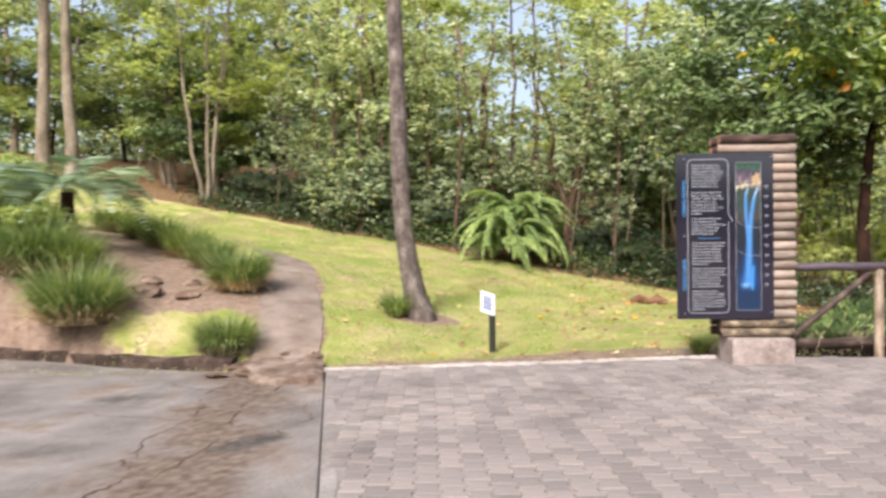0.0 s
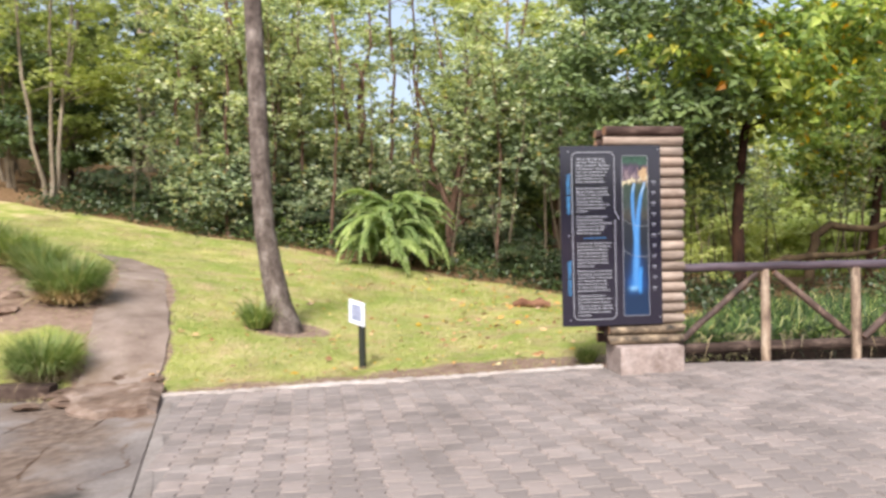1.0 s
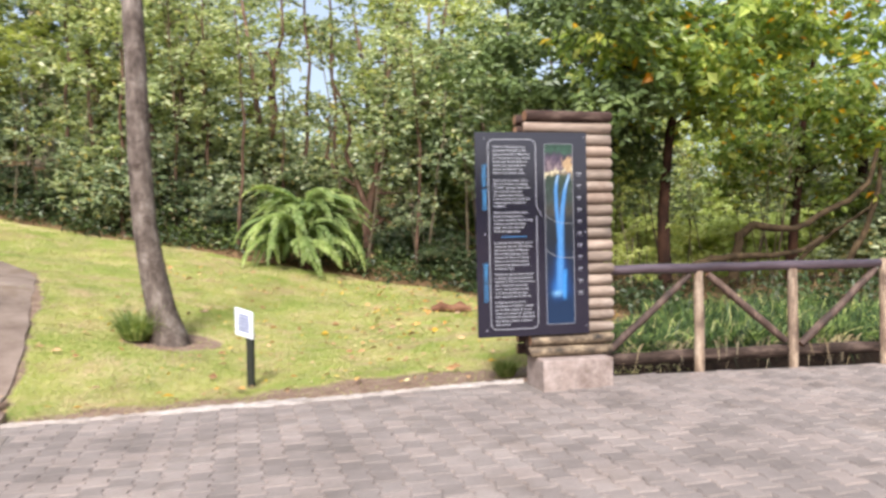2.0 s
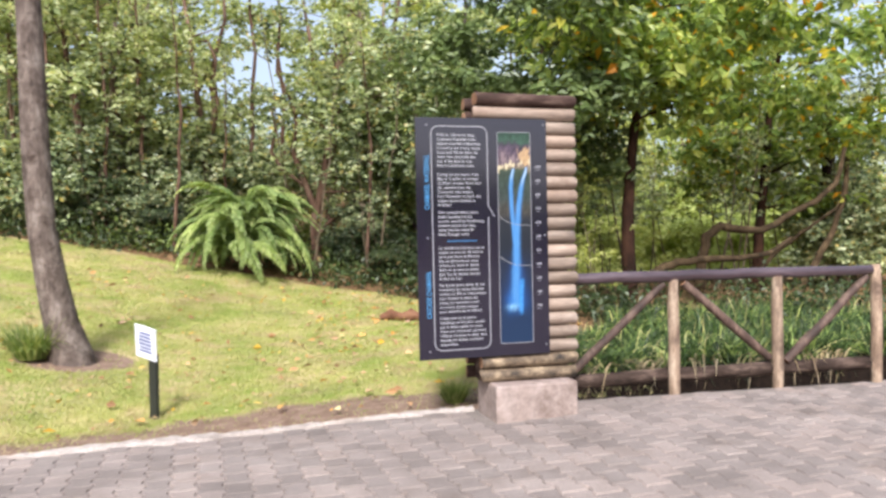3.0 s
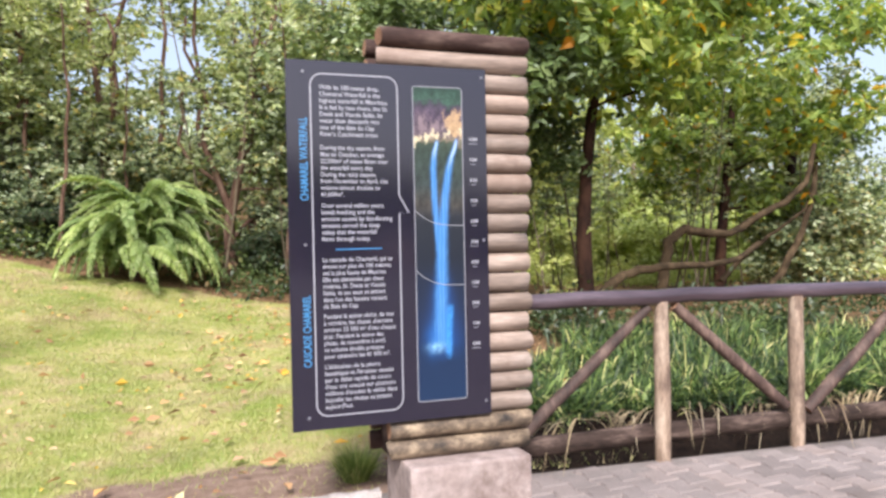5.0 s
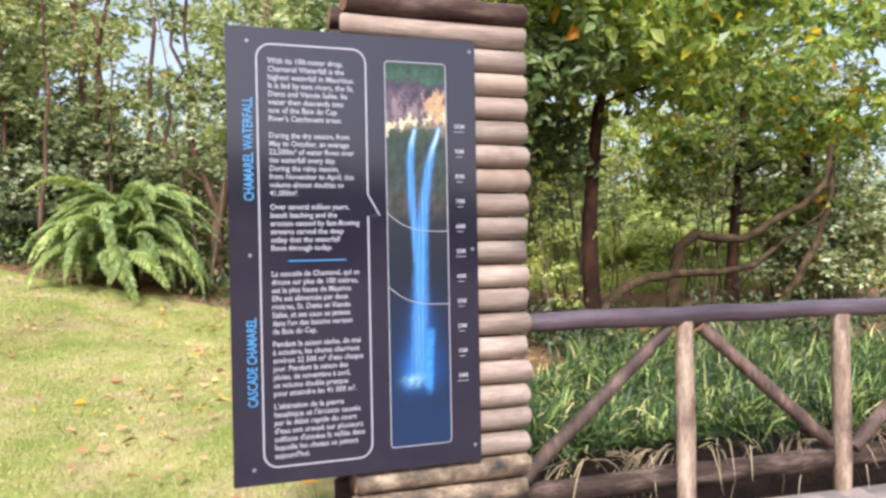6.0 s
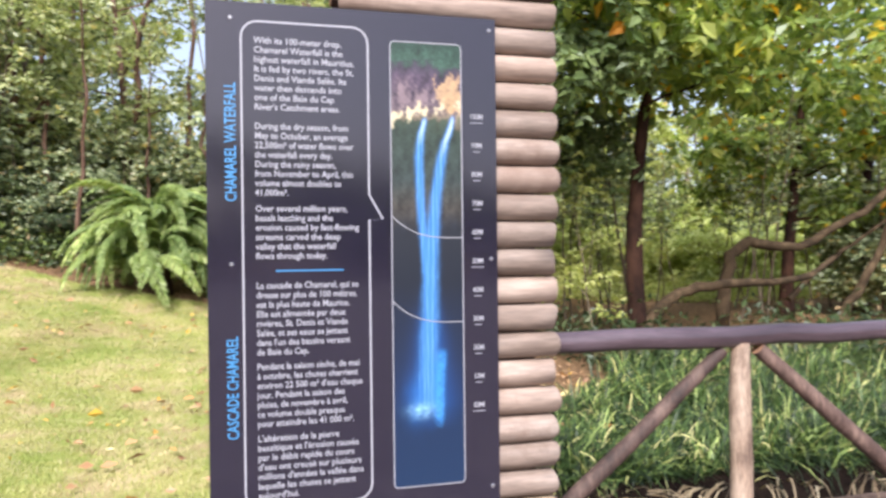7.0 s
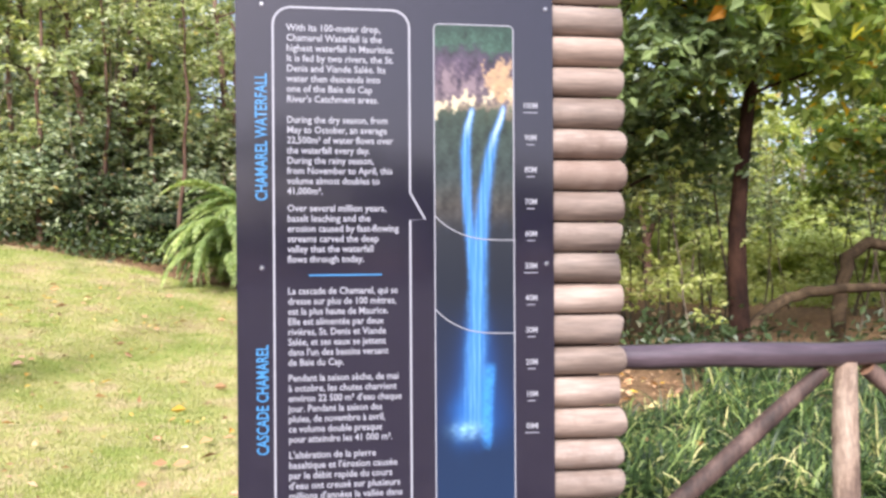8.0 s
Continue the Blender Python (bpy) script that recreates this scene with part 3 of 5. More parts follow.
def rounded(u0, v0, u1, v1, r, n=5):
    out = []
    for cu, cv, a0 in ((u1 - r, v0 + r, -90), (u1 - r, v1 - r, 0), (u0 + r, v1 - r, 90), (u0 + r, v0 + r, 180)):
        out += [(cu + r * math.cos(radians(a0 + 90 * i / n)), cv + r * math.sin(radians(a0 + 90 * i / n))) for i in range(n + 1)]
    return out


def text_mesh(lines, size, squeeze, pitch, bold=0.012):
    cu = bpy.data.curves.new("text", "FONT")
    cu.body, cu.size, cu.resolution_u = "\n".join(lines), size, 2
    cu.offset = bold * size
    cu.space_line = pitch / size
    tmp = bpy.data.objects.new("text", cu)
    me = bpy.data.meshes.new_from_object(tmp)
    bpy.data.objects.remove(tmp)
    n = len(me.vertices)
    co = np.empty(n * 3)
    me.vertices.foreach_get("co", co)
    co = co.reshape(-1, 3)
    co[:, 0] *= squeeze
    return me, co


def flat_text(name, lines, u, v, size, width, pitch, material, turn=0, bold=0.012):
    """Text in the built-in font on the panel, its first line's foot at (u, v), its longest line that wide."""
    me, co = text_mesh(lines, size, 1.0, pitch, bold)
    co[:, 0] *= width / (co[:, 0].max() - min(co[:, 0].min(), 0))
    x, z = co[:, 0], co[:, 1]
    if turn:
        x, z = -z, x
    me.vertices.foreach_set("co", np.stack([u + x, np.full(len(co), -0.0018), -v + z], 1).ravel())
    me.materials.clear()
    me.materials.append(material)
    me.polygons.foreach_set("material_index", np.zeros(len(me.polygons), int))
    me.update()
    return part(name, me, panel)


bub = rounded(0.122, 0.067, 0.577, 1.815, 0.058)
k = 6
bub = bub[:k] + [(0.577, 0.685), (0.628, 0.776), (0.577, 0.779)] + bub[k:]
part("speech_outline", ribbon(bub, 0.0066, -0.0015, True).mesh("speech_outline", print_white, False), panel, "white speech-bubble outline")
tagged(flat_text("title", ["CHAMAREL WATERFALL"], 0.101, 0.714, 0.056, 0.424, 0.05, print_blue, 1), "blue upright title lettering")
tagged(flat_text("title", ["CASCADE CHAMAREL"], 0.101, 1.561, 0.056, 0.367, 0.05, print_blue, 1), "blue upright title lettering")
PARAS = [
    (0.145, 0.360, ["With its 100-meter drop,", "Chamarel Waterfall is the", "highest waterfall in Mauritius.", "It is fed by two rivers, the St.", "Denis and Viande Salée. Its", "water then descends into", "one of the Baie du Cap", "River's Catchment areas."]),
    (0.453, 0.355, ["During the dry season, from", "May to October, an average", "22,500m³ of water flows over", "the waterfall every day.", "During the rainy season,", "from November to April, this", "volume almost doubles to", "41,000m³."]),
    (0.749, 0.372, ["Over several million years,", "basalt leaching and the", "erosion caused by fast-flowing", "streams carved the deep", "valley that the waterfall", "flows through today."]),
    (1.026, 0.367, ["La cascade de Chamarel, qui se", "dresse sur plus de 100 mètres,", "est la plus haute de Maurice.", "Elle est alimentée par deux", "rivières, St. Denis et Viande", "Salée, et ses eaux se jettent", "dans l'un des bassins versant", "de Baie du Cap."]),
    (1.317, 0.379, ["Pendant la saison sèche, de mai", "à octobre, les chutes charrient", "environ 22 500 m³ d'eau chaque", "jour. Pendant la saison des", "pluies, de novembre à avril,", "ce volume double presque", "pour atteindre les 41 000 m³."]),
    (1.575, 0.379, ["L'altération de la pierre", "basaltique et l'érosion causée", "par le débit rapide du cours", "d'eau ont creusé sur plusieurs", "millions d'années la vallée dans", "laquelle les chutes se jettent", "aujourd'hui."]),
]
for v, width, lines in PARAS:
    flat_text("paragraph", lines, 0.166, v, 0.0325, width, 0.0341, print_white, bold=0.012)
part("divider", Geo().box((0.236, -0.0016, -0.9655), (0.48, -0.0006, -0.9605)).mesh("divider", print_blue, False), panel, "thin blue divider line")
for i in range(11):
    v = 0.391 + 0.1112 * i
    flat_text("height_mark", ["%dM" % (100 - 10 * i)], 0.976 if i else 0.97, v, 0.028, 0.042 if i else 0.052, 0.03, print_white)
    wide = 0.05 if i in (0, 5, 10) else 0.028
    part("tick", Geo().box((0.997 - wide / 2, -0.0016, -v - 0.016), (0.997 + wide / 2, -0.0006, -v - 0.0135)).mesh("tick", print_white, False), panel)


def print_material():
    m, nt, bsdf = shader("picture_print")
    att = nt.nodes.new("ShaderNodeAttribute")
    att.attribute_name = "ink"
    nt.links.new(att.outputs["Color"], bsdf.inputs["Base Color"])
    bsdf.inputs["Roughness"].default_value = 0.35
    return m


def fbm(x, y, seed):
    """Smooth procedural blotches between about -1 and 1."""
    out, amp, tot = 0, 1.0, 0
    r = random.Random(seed)
    for o in range(5):
        for _ in range(3):
            a, k, p = r.uniform(0, 6.28), 2.0 ** o * r.uniform(0.7, 1.4), r.uniform(0, 6.28)
            out = out + amp * np.sin((x * math.cos(a) + y * math.sin(a)) * k + p)
            tot += amp * 0.6
        amp *= 0.62
    return out / tot


PU0, PU1, PV0, PV1 = 0.661, 0.937, 0.108, 1.787
frame_pts = rounded(PU0, PV0, PU1, PV1, 0.016, 3)


def picture_mesh():
    """The printed waterfall: leaves on top, violet and ochre rock, two blue streams that join, deep blue at the foot."""
    nu, nv = 66, 400
    U, V = np.meshgrid(np.linspace(PU0 + 0.002, PU1 - 0.002, nu), np.linspace(PV0 + 0.002, PV1 - 0.002, nv))
    Uw, Vw = U, V
    U, V = U - 0.006, V - 0.012
    n1, n2, n3 = fbm(U * 26, V * 26, 1), fbm(U * 70, V * 60, 2), fbm(U * 150, V * 120, 3)
    ragged = step(0.55, 0.4, V)
    W = V + (0.02 + 0.02 * ragged) * n1 + (0.008 + 0.02 * ragged) * n2 + 0.012 * ragged * n3
    keys = [0.1, 0.165, 0.19, 0.25, 0.34, 0.375, 0.4, 0.45, 0.62, 0.72, 0.8, 1.0, 1.4, 1.5, 1.8]
    cols = np.array([(0.025, 0.06, 0.04), (0.05, 0.11, 0.075), (0.05, 0.04, 0.06), (0.08, 0.055, 0.085), (0.16, 0.12, 0.13), (0.24, 0.19, 0.13), (0.045, 0.065, 0.04), (0.03, 0.048, 0.035), (0.032, 0.045, 0.042), (0.05, 0.045, 0.038), (0.015, 0.018, 0.025), (0.01, 0.014, 0.024), (0.01, 0.022, 0.06), (0.008, 0.023, 0.064), (0.009, 0.028, 0.075)])
    C = np.stack([np.interp(W, keys, cols[:, k]) for k in range(3)], -1)
    rocky = step(0.86, 0.74, V)[..., None]
    C = C * (1 + rocky * (0.45 * n2 + 0.35 * n3)[..., None])

    def lay(colour, mask):
        nonlocal C
        k = np.clip(mask, 0, 1)[..., None]
        C = C * (1 - k) + np.array(colour) * k

    def bell(c, w, power=2.0):
        return np.exp(-np.abs((U - c) / w) ** power)

    lay((0.5, 0.33, 0.17), step(0.05, 0.4, 1 - np.hypot((U - 0.895 + 0.03 * n1) / 0.08, (V - 0.29 + 0.03 * n2) / 0.085) + 0.35 * n2 + 0.2 * n3) * (0.8 + 0.3 * n3))
    lay((0.26, 0.19, 0.2), 0.6 * step(0.0, 0.7, 1 - np.hypot((U - 0.73 + 0.03 * n1) / 0.1, (V - 0.31 + 0.03 * n2) / 0.06) + 0.5 * n2 + 0.3 * n3))
    lay((0.6, 0.52, 0.34), step(0.0, 0.6, 1 - np.abs(V - 0.355 + 0.22 * (U - 0.79) - 0.02 * n1) / 0.034 + 0.9 * n2 + 0.5 * n3 - 0.6))
    c2 = np.interp(V, [0.37, 0.42, 0.47, 0.53, 0.685, 0.88, 1.07, 1.25, 1.5], [0.898, 0.886, 0.866, 0.851, 0.826, 0.809, 0.801, 0.794, 0.788])
    w2 = np.interp(V, [0.37, 0.47, 0.53, 0.685, 0.88, 1.07, 1.25, 1.4, 1.5], [0.009, 0.014, 0.017, 0.021, 0.025, 0.03, 0.033, 0.04, 0.048])
    c1 = np.interp(V, [0.38, 0.45, 0.53, 0.685, 0.88, 1.05], [0.788, 0.77, 0.762, 0.767, 0.781, 0.795])
    w1 = np.interp(V, [0.38, 0.5, 0.75, 1.05], [0.009, 0.015, 0.016, 0.014])
    c2, c1 = c2 + 0.004 * n2 * step(0.6, 1.2, V) + 0.002 * n3, c1 + 0.002 * n3
    fibres = np.clip(0.5 + 0.5 * fbm(U * 330, V * 9, 5), 0, 1)
    lay((0.012, 0.07, 0.26), 0.9 * bell(0.8, np.interp(V, [1.05, 1.3, 1.45, 1.56], [0.04, 0.06, 0.085, 0.07])) * step(1.0, 1.25, V) * step(1.58, 1.46, V + 0.03 * n1))
    for c, w, lo, hi in ((c1, w1, 0.385, 1.08), (c2, w2, 0.375, 1.475)):
        band = bell(c, w, 3.0) * step(lo - 0.012, lo + 0.012, V) * step(hi + 0.03, hi - 0.02, V + 0.015 * n2)
        lay((0.02, 0.15, 0.46), band)
        lay((0.17, 0.4, 0.66), band * fibres ** 1.5 * 0.9)
    side = bell(np.interp(V, [1.25, 1.4, 1.55], [0.848, 0.836, 0.832]), 0.016, 2.5) * step(1.25, 1.29, V) * step(1.56, 1.5, V + 0.02 * n2)
    lay((0.03, 0.18, 0.52), 0.8 * bell(0.825, 0.018) * step(1.26, 1.34, V) * step(1.54, 1.47, V + 0.02 * n2) * (0.75 + 0.5 * n3))
    lay((0.05, 0.27, 0.66), side * (0.8 + 0.4 * n3))
    lay((0.02, 0.13, 0.42), 0.75 * np.exp(-((U - 0.745 + 0.01 * n1) / 0.035) ** 2 - ((V - 1.45) / 0.075) ** 2) * (0.8 + 0.4 * n2))
    lay((0.6, 0.72, 0.8), 0.8 * bell(c2, w2 * 0.5) * step(0.36, 0.4, V) * step(0.56, 0.42, V))
    lay((0.5, 0.65, 0.78), 0.7 * bell(c1, w1 * 0.6) * step(0.37, 0.4, V) * step(0.5, 0.42, V))
    lay((0.3, 0.6, 0.85), 0.8 * np.exp(-((U - 0.765) / 0.045) ** 2 - ((V - 1.49) / 0.025) ** 2) * (0.7 + 0.5 * n3))
    lay((0.012, 0.03, 0.022), 0.75 * step(0.24, 0.13, V) * step(-0.05, 0.35, n3 + 0.5 * n2))
    C = np.clip(C * 0.85, 0.004, 0.7)
    j, i = np.meshgrid(np.arange(nv - 1), np.arange(nu - 1), indexing="ij")
    a = (j * nu + i).ravel()
    me = np_mesh("picture", np.stack([Uw, np.full_like(U, -0.0008), -Vw], -1).reshape(-1, 3), np.stack([a, a + nu, a + nu + 1, a + 1], 1), print_material())
    ink = me.color_attributes.new("ink", "FLOAT_COLOR", "POINT")
    ink.data.foreach_set("color", np.concatenate([C, np.ones((*C.shape[:2], 1))], -1).astype(np.float32).ravel())
    return me


picture = part("picture", picture_mesh(), panel, "printed waterfall picture in blue and ochre")
part("picture_frame", ribbon(frame_pts, 0.0036, -0.0022, True).mesh("picture_frame", print_white, False), panel, "thin white outline")
for v0, dv in ((0.764, 0.084), (1.084, 0.086)):
    pts = [(PU0 + (PU1 - PU0) * s, v0 + dv * (1 - (1 - s) ** 3.4)) for s in np.linspace(0, 1, 15)]
    part("depth_line", ribbon(pts, 0.003, -0.0026).mesh("depth_line", print_white, False), picture, "thin white curved line")
for u, v in ((0.086, 0.059), (1.053, 0.045), (0.082, 0.937), (1.053, 0.931), (0.082, 1.82), (1.05, 1.813)):
    g = Geo().tube([(u, -0.004, -v), (u, 0.0, -v)], [0.0055, 0.0085], 10)
    part("screw", g.mesh("screw", steel), panel, "small steel screw head")

pillar = thing("log_pillar", pose(3.57, 8.458, 0.0, 0, 0, 2.8), "pillar of stacked round tan logs on a pale concrete plinth", "pillar")
g = Geo().box((-0.325, -0.27, -0.04), (0.368, 0.2, 0.29), 0.018)
rot = Matrix.Rotation(radians(1.5), 3, "Z")
g.v = [tuple(rot @ Vector(p)) for p in g.v]
part("plinth", g.mesh("plinth", concrete_block, False), pillar, "pale pinkish concrete plinth")
# dark timber whose colour also stands for deep shadow between the logs
part("core", Geo().box((-0.37, -0.09, 0.292), (0.36, 0.16, 2.52), 0.01).mesh("core", log_dark, False), pillar, "dark timber core that deepens the shadow between the logs")
LOGS, LP = 21, 0.1106
r = random.Random(8)
for row, yy in ((0, -0.088), (1, 0.17)):
    for i in range(LOGS):
        z = 0.286 + LP * (i + 0.5)
        rad = LP * 0.5 * r.uniform(0.94, 0.995)
        x0, x1 = -0.395 - 0.03 * row + r.uniform(-0.012, 0.012), 0.438 + r.uniform(-0.006, 0.008)
        if i >= LOGS - 2 and row == 0:
            x0 -= 0.02
        ts = [0, 0.012, 0.3, 0.55, 0.8, 0.988, 1]
        pts = [(x0 + (x1 - x0) * t, yy + r.uniform(-0.002, 0.002), z + r.uniform(-0.002, 0.002)) for t in ts]
        rr = [rad * 0.9] + [rad * r.uniform(0.98, 1.02) for _ in ts[1:-1]] + [rad * 0.86]
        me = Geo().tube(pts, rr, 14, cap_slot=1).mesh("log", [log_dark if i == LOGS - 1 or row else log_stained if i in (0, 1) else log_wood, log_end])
        part("log", me, pillar, "dark mottled log" if i == LOGS - 1 or row else "log with dark mildew stains" if i in (0, 1) else "")

# ---- fence ----
FY = 8.70
fence = thing("log_fence", pose(4.0, FY, 0), "rustic fence of round brown logs with diagonal braces", "fence")
r = random.Random(4)


def log_part(name, a, b, r0, r1, material, label="", segs=12):
    a, b = Vector(a), Vector(b)
    n = max(4, int((b - a).length / 0.25))
    pts = [a + (b - a) * (i / n) + Vector((r.uniform(-1, 1), r.uniform(-1, 1), r.uniform(-1, 1))) * 0.006 * (0 < i < n) for i in range(n + 1)]
    rr = [(r0 + (r1 - r0) * i / n) * r.uniform(0.96, 1.04) * (0.9 if i in (0, n) else 1) for i in range(n + 1)]
    return part(name, Geo().tube(pts, rr, segs, cap_slot=1).mesh(name, [material, log_end]), fence, label)


POSTS = [1.065, 2.11, 3.17]
for i, x in enumerate(POSTS):
    log_part("post", (x, -0.01, -0.05), (x, -0.005, 1.05 if i < 2 else 1.14), 0.053, 0.05, post_wood)
log_part("top_rail", (-0.02, 0.0, 1.078), (3.12, 0.0, 1.09), 0.053, 0.05, rail_wood, "smooth purple-brown top rail")
log_part("bottom_rail", (0.0, 0.045, 0.165), (1.5, 0.05, 0.19), 0.066, 0.062, rail_low, "dark brown bottom rail")
log_part("bottom_rail", (1.5, 0.05, 0.19), (3.14, 0.045, 0.19), 0.062, 0.066, rail_low, "dark brown bottom rail")
log_part("brace", (0.03, 0.0, 0.2), (0.975, 0.0, 1.015), 0.04, 0.034, brace_wood)
log_part("brace", (1.16, 0.0, 1.02), (2.03, 0.0, 0.3), 0.04, 0.04, brace_wood)
log_part("brace", (2.2, 0.0, 0.26), (3.08, 0.0, 1.03), 0.044, 0.036, brace_wood)

# ---- small lawn sign ----
sz = gz(0.51, 9.46)
lawn_sign = thing("lawn_sign", pose(0.518, 9.46, sz, 0, 0, -40), "small crooked white lawn sign with unreadable print on a black post", "sign")
part("post", Geo().box((-0.042, -0.012, -0.05), (0.042, 0.028, 0.56), 0.004).mesh("post", sign_black, False), lawn_sign, "flat black metal post")
tilt = Matrix.Rotation(radians(11), 3, "X") @ Matrix.Rotation(radians(11), 3, "Y")
g = Geo().box((-0.125, -0.008, -0.15), (0.125, 0.004, 0.15), 0.002)
g.v = [tuple(tilt @ Vector(p) + Vector((-0.03, -0.042, 0.675))) for p in g.v]
plate = part("plate", g.mesh("plate", sign_white, False), lawn_sign, "crooked white plate")
r = random.Random(5)
for i in range(6):
    z = 0.085 - 0.033 * i
    w = r.uniform(0.045, 0.08)
    g = Geo().box((-w, -0.0105, z - 0.01), (w, -0.0095, z + 0.01))
    g.v = [tuple(tilt @ Vector(p) + Vector((-0.03, -0.042, 0.675))) for p in g.v]
    part("print_bar", g.mesh("print_bar", sign_ink, False), plate)


# ---- trees ----
def bent(a, b, n, wob, r, sag=0.0):
    """A wandering line from a to b."""
    a, b = Vector(a), Vector(b)
    off = Vector((0, 0, 0))
    out = [a]
    for i in range(1, n + 1):
        t = i / n
        off += Vector((r.uniform(-1, 1), r.uniform(-1, 1), r.uniform(-0.6, 0.6))) * wob
        out.append(a.lerp(b, t) + off * (1 if i < n else 0.7) + Vector((0, 0, -sag * math.sin(math.pi * t))))
    return out


def crown_arrays(clumps, per, leaf_len, puff, droop, nr, rosette=7):
    """Leaves in rosettes at the shoot tips about each clump; the blades lie open to the sky."""
    count = max(1, round(per * 3.0 / rosette))
    size = np.repeat(nr.uniform(0.6, 1.3, len(clumps)), count)[:, None]
    C = np.repeat(clumps, count, 0)
    d = nr.normal(size=C.shape) * puff * size * np.array([1.0, 1.0, 0.5])
    tip = np.repeat(C + d, rosette, 0)
    n = len(tip)
    az = np.tile(np.arange(rosette) * 2.4, len(C)) + np.repeat(nr.uniform(0, 6.28, len(C)), rosette)
    rise = nr.uniform(-0.55, 0.5, n) - droop * 0.7
    way = np.stack([np.cos(az), np.sin(az), rise], 1) + np.repeat(unit(d), rosette, 0) * 0.45 + nr.normal(size=(n, 3)) * 0.18
    ln = leaf_len * nr.uniform(0.6, 1.3, n)
    back = tip + nr.normal(size=(n, 3)) * leaf_len * 0.22
    face = unit(tip * np.array([1, 1, 0])) * 0.9 + np.array([0, 0, 0.75])
    return leaf_arrays(back, way, ln, ln * nr.uniform(0.42, 0.62, n), nr, face=face)


def tree(name, m, label, seed, height, radius, low, spread, limbs, leaf, per, leaf_len, bark, stems=1, droop=0.35, puff=0.27, lean=0.25, group="", lines=None, flat=1.0, twigs=4, flare=(1.35,), taper=0.78):
    """A tree: wandering tapered trunk (or several), limbs, twigs, and leaves in clumps about the twigs."""
    r, g = random.Random(seed), Geo()
    nr = np.random.default_rng(seed)
    clumps = []
    for s in range(stems):
        a = 2 * math.pi * (s + r.random() * 0.5) / stems
        foot = Vector((math.cos(a), math.sin(a), 0)) * (radius * 1.2 if stems > 1 else 0)
        top = Vector((math.cos(a), math.sin(a), 0)) * (spread * 0.45 if stems > 1 else lean * r.uniform(0.2, 1)) + Vector((0, 0, height * r.uniform(0.86, 0.94)))
        n = 9
        line = [Vector(p) for p in lines] if lines else bent(foot - Vector((0, 0, 0.3)), top, n, height * 0.012, r)
        n = len(line) - 1
        rad = [radius * (1 - taper * (i / n) ** 0.9) * (flare[i] if i < len(flare) else 1) for i in range(n + 1)]
        g.tube(line, rad, 9, rough=0.16, rng=r)
        for k in range(limbs):
            f = low / height + (0.97 - low / height) * ((k + r.random() * 0.8) / limbs)
            i = min(n - 1, int(f * n))
            p = line[i].lerp(line[i + 1], f * n - i)
            az = k * 2.4 + r.uniform(-0.5, 0.5)
            reach = spread * (0.55 + 0.5 * math.sin(math.pi * min(1, max(0.12, (f - low / height) / (1.02 - low / height))))) * r.uniform(0.7, 1.1)
            q = p + Vector((math.cos(az) * reach, math.sin(az) * reach, reach * flat * r.uniform(0.1, 0.65)))
            limb = bent(p, q, 5, reach * 0.05, r)
            lr = max(0.012, rad[i] * 0.32)
            g.tube(limb, [lr * (1 - 0.75 * t / 5) for t in range(6)], 6, rough=0.1, rng=r)
            for w in range(twigs):
                t = r.uniform(0.3, 1.0)
                j = min(4, int(t * 5))
                b = limb[j].lerp(limb[j + 1], t * 5 - j)
                e = b + Vector((r.uniform(-1, 1), r.uniform(-1, 1), r.uniform(-0.35, 0.6))) * reach * 0.42
                tw = bent(b, e, 3, reach * 0.03, r)
                g.tube(tw, [lr * 0.3, lr * 0.22, lr * 0.16, lr * 0.08], 4, caps=False)
                clumps += [tw[1], tw[2], tw[3]]
            clumps += [limb[4], limb[5]]
    ob = thing(name, m, label, "tree" if "tree" in name else "shrub", group)
    part("trunk", g.mesh("trunk", bark), ob)
    v, f = crown_arrays(np.array([c[:] for c in clumps]), per, leaf_len * 0.66, puff, droop, nr)
    part("crown", np_mesh("crown", v, f, leaf), ob)
    return ob


def at(x, y, scale=1.0, turn=0.0, sink=0.0):
    return pose(x, y, gz(x, y) - sink, 0, 0, turn) @ Matrix.Diagonal((scale, scale, scale, 1))


def spread_copies(first, places, seed):
    """Copies of a plant at (x, y, scale), each turned its own way."""
    r = random.Random(seed)
    for x, y, s in places:
        copy_thing(first, at(x, y, s, r.uniform(0, 360)))


# the tall leaning trunk on the lawn
tz = gz(-0.78, 11.6)
tall = tree("lawn_tree", pose(-0.77, 11.6, tz), "tall leaning tree with a rough grey-brown trunk on the lawn", 11, 19.0, 0.19, 15.0, 2.6, 8, leaf_mid, 20, 0.16, bark_grey,
            taper=0.5, flare=(1.45, 1.3, 1.08), lines=[(0.09, 0, -0.25), (0.05, 0, 0.05), (-0.06, 0, 0.4), (-0.15, 0, 0.9), (-0.24, 0, 1.5), (-0.27, 0, 2.4), (-0.3, 0, 3.5), (-0.35, 0.02, 5.0), (-0.42, 0.05, 7.0), (-0.5, 0.1, 9.0), (-0.5, 0.1, 12.0), (-0.4, 0.1, 15.5), (-0.3, 0.1, 18.8)])

# the wood: one of each kind, then copies
broad = tree("broadleaf_tree", at(5.9, 23.2), "slender forked broadleaf tree with grey-brown bark at the wood's edge", 21, 8.6, 0.13, 2.6, 2.5, 8, leaf_wan, 11, 0.27, bark_grey, lean=1.2, group="woodland trees")
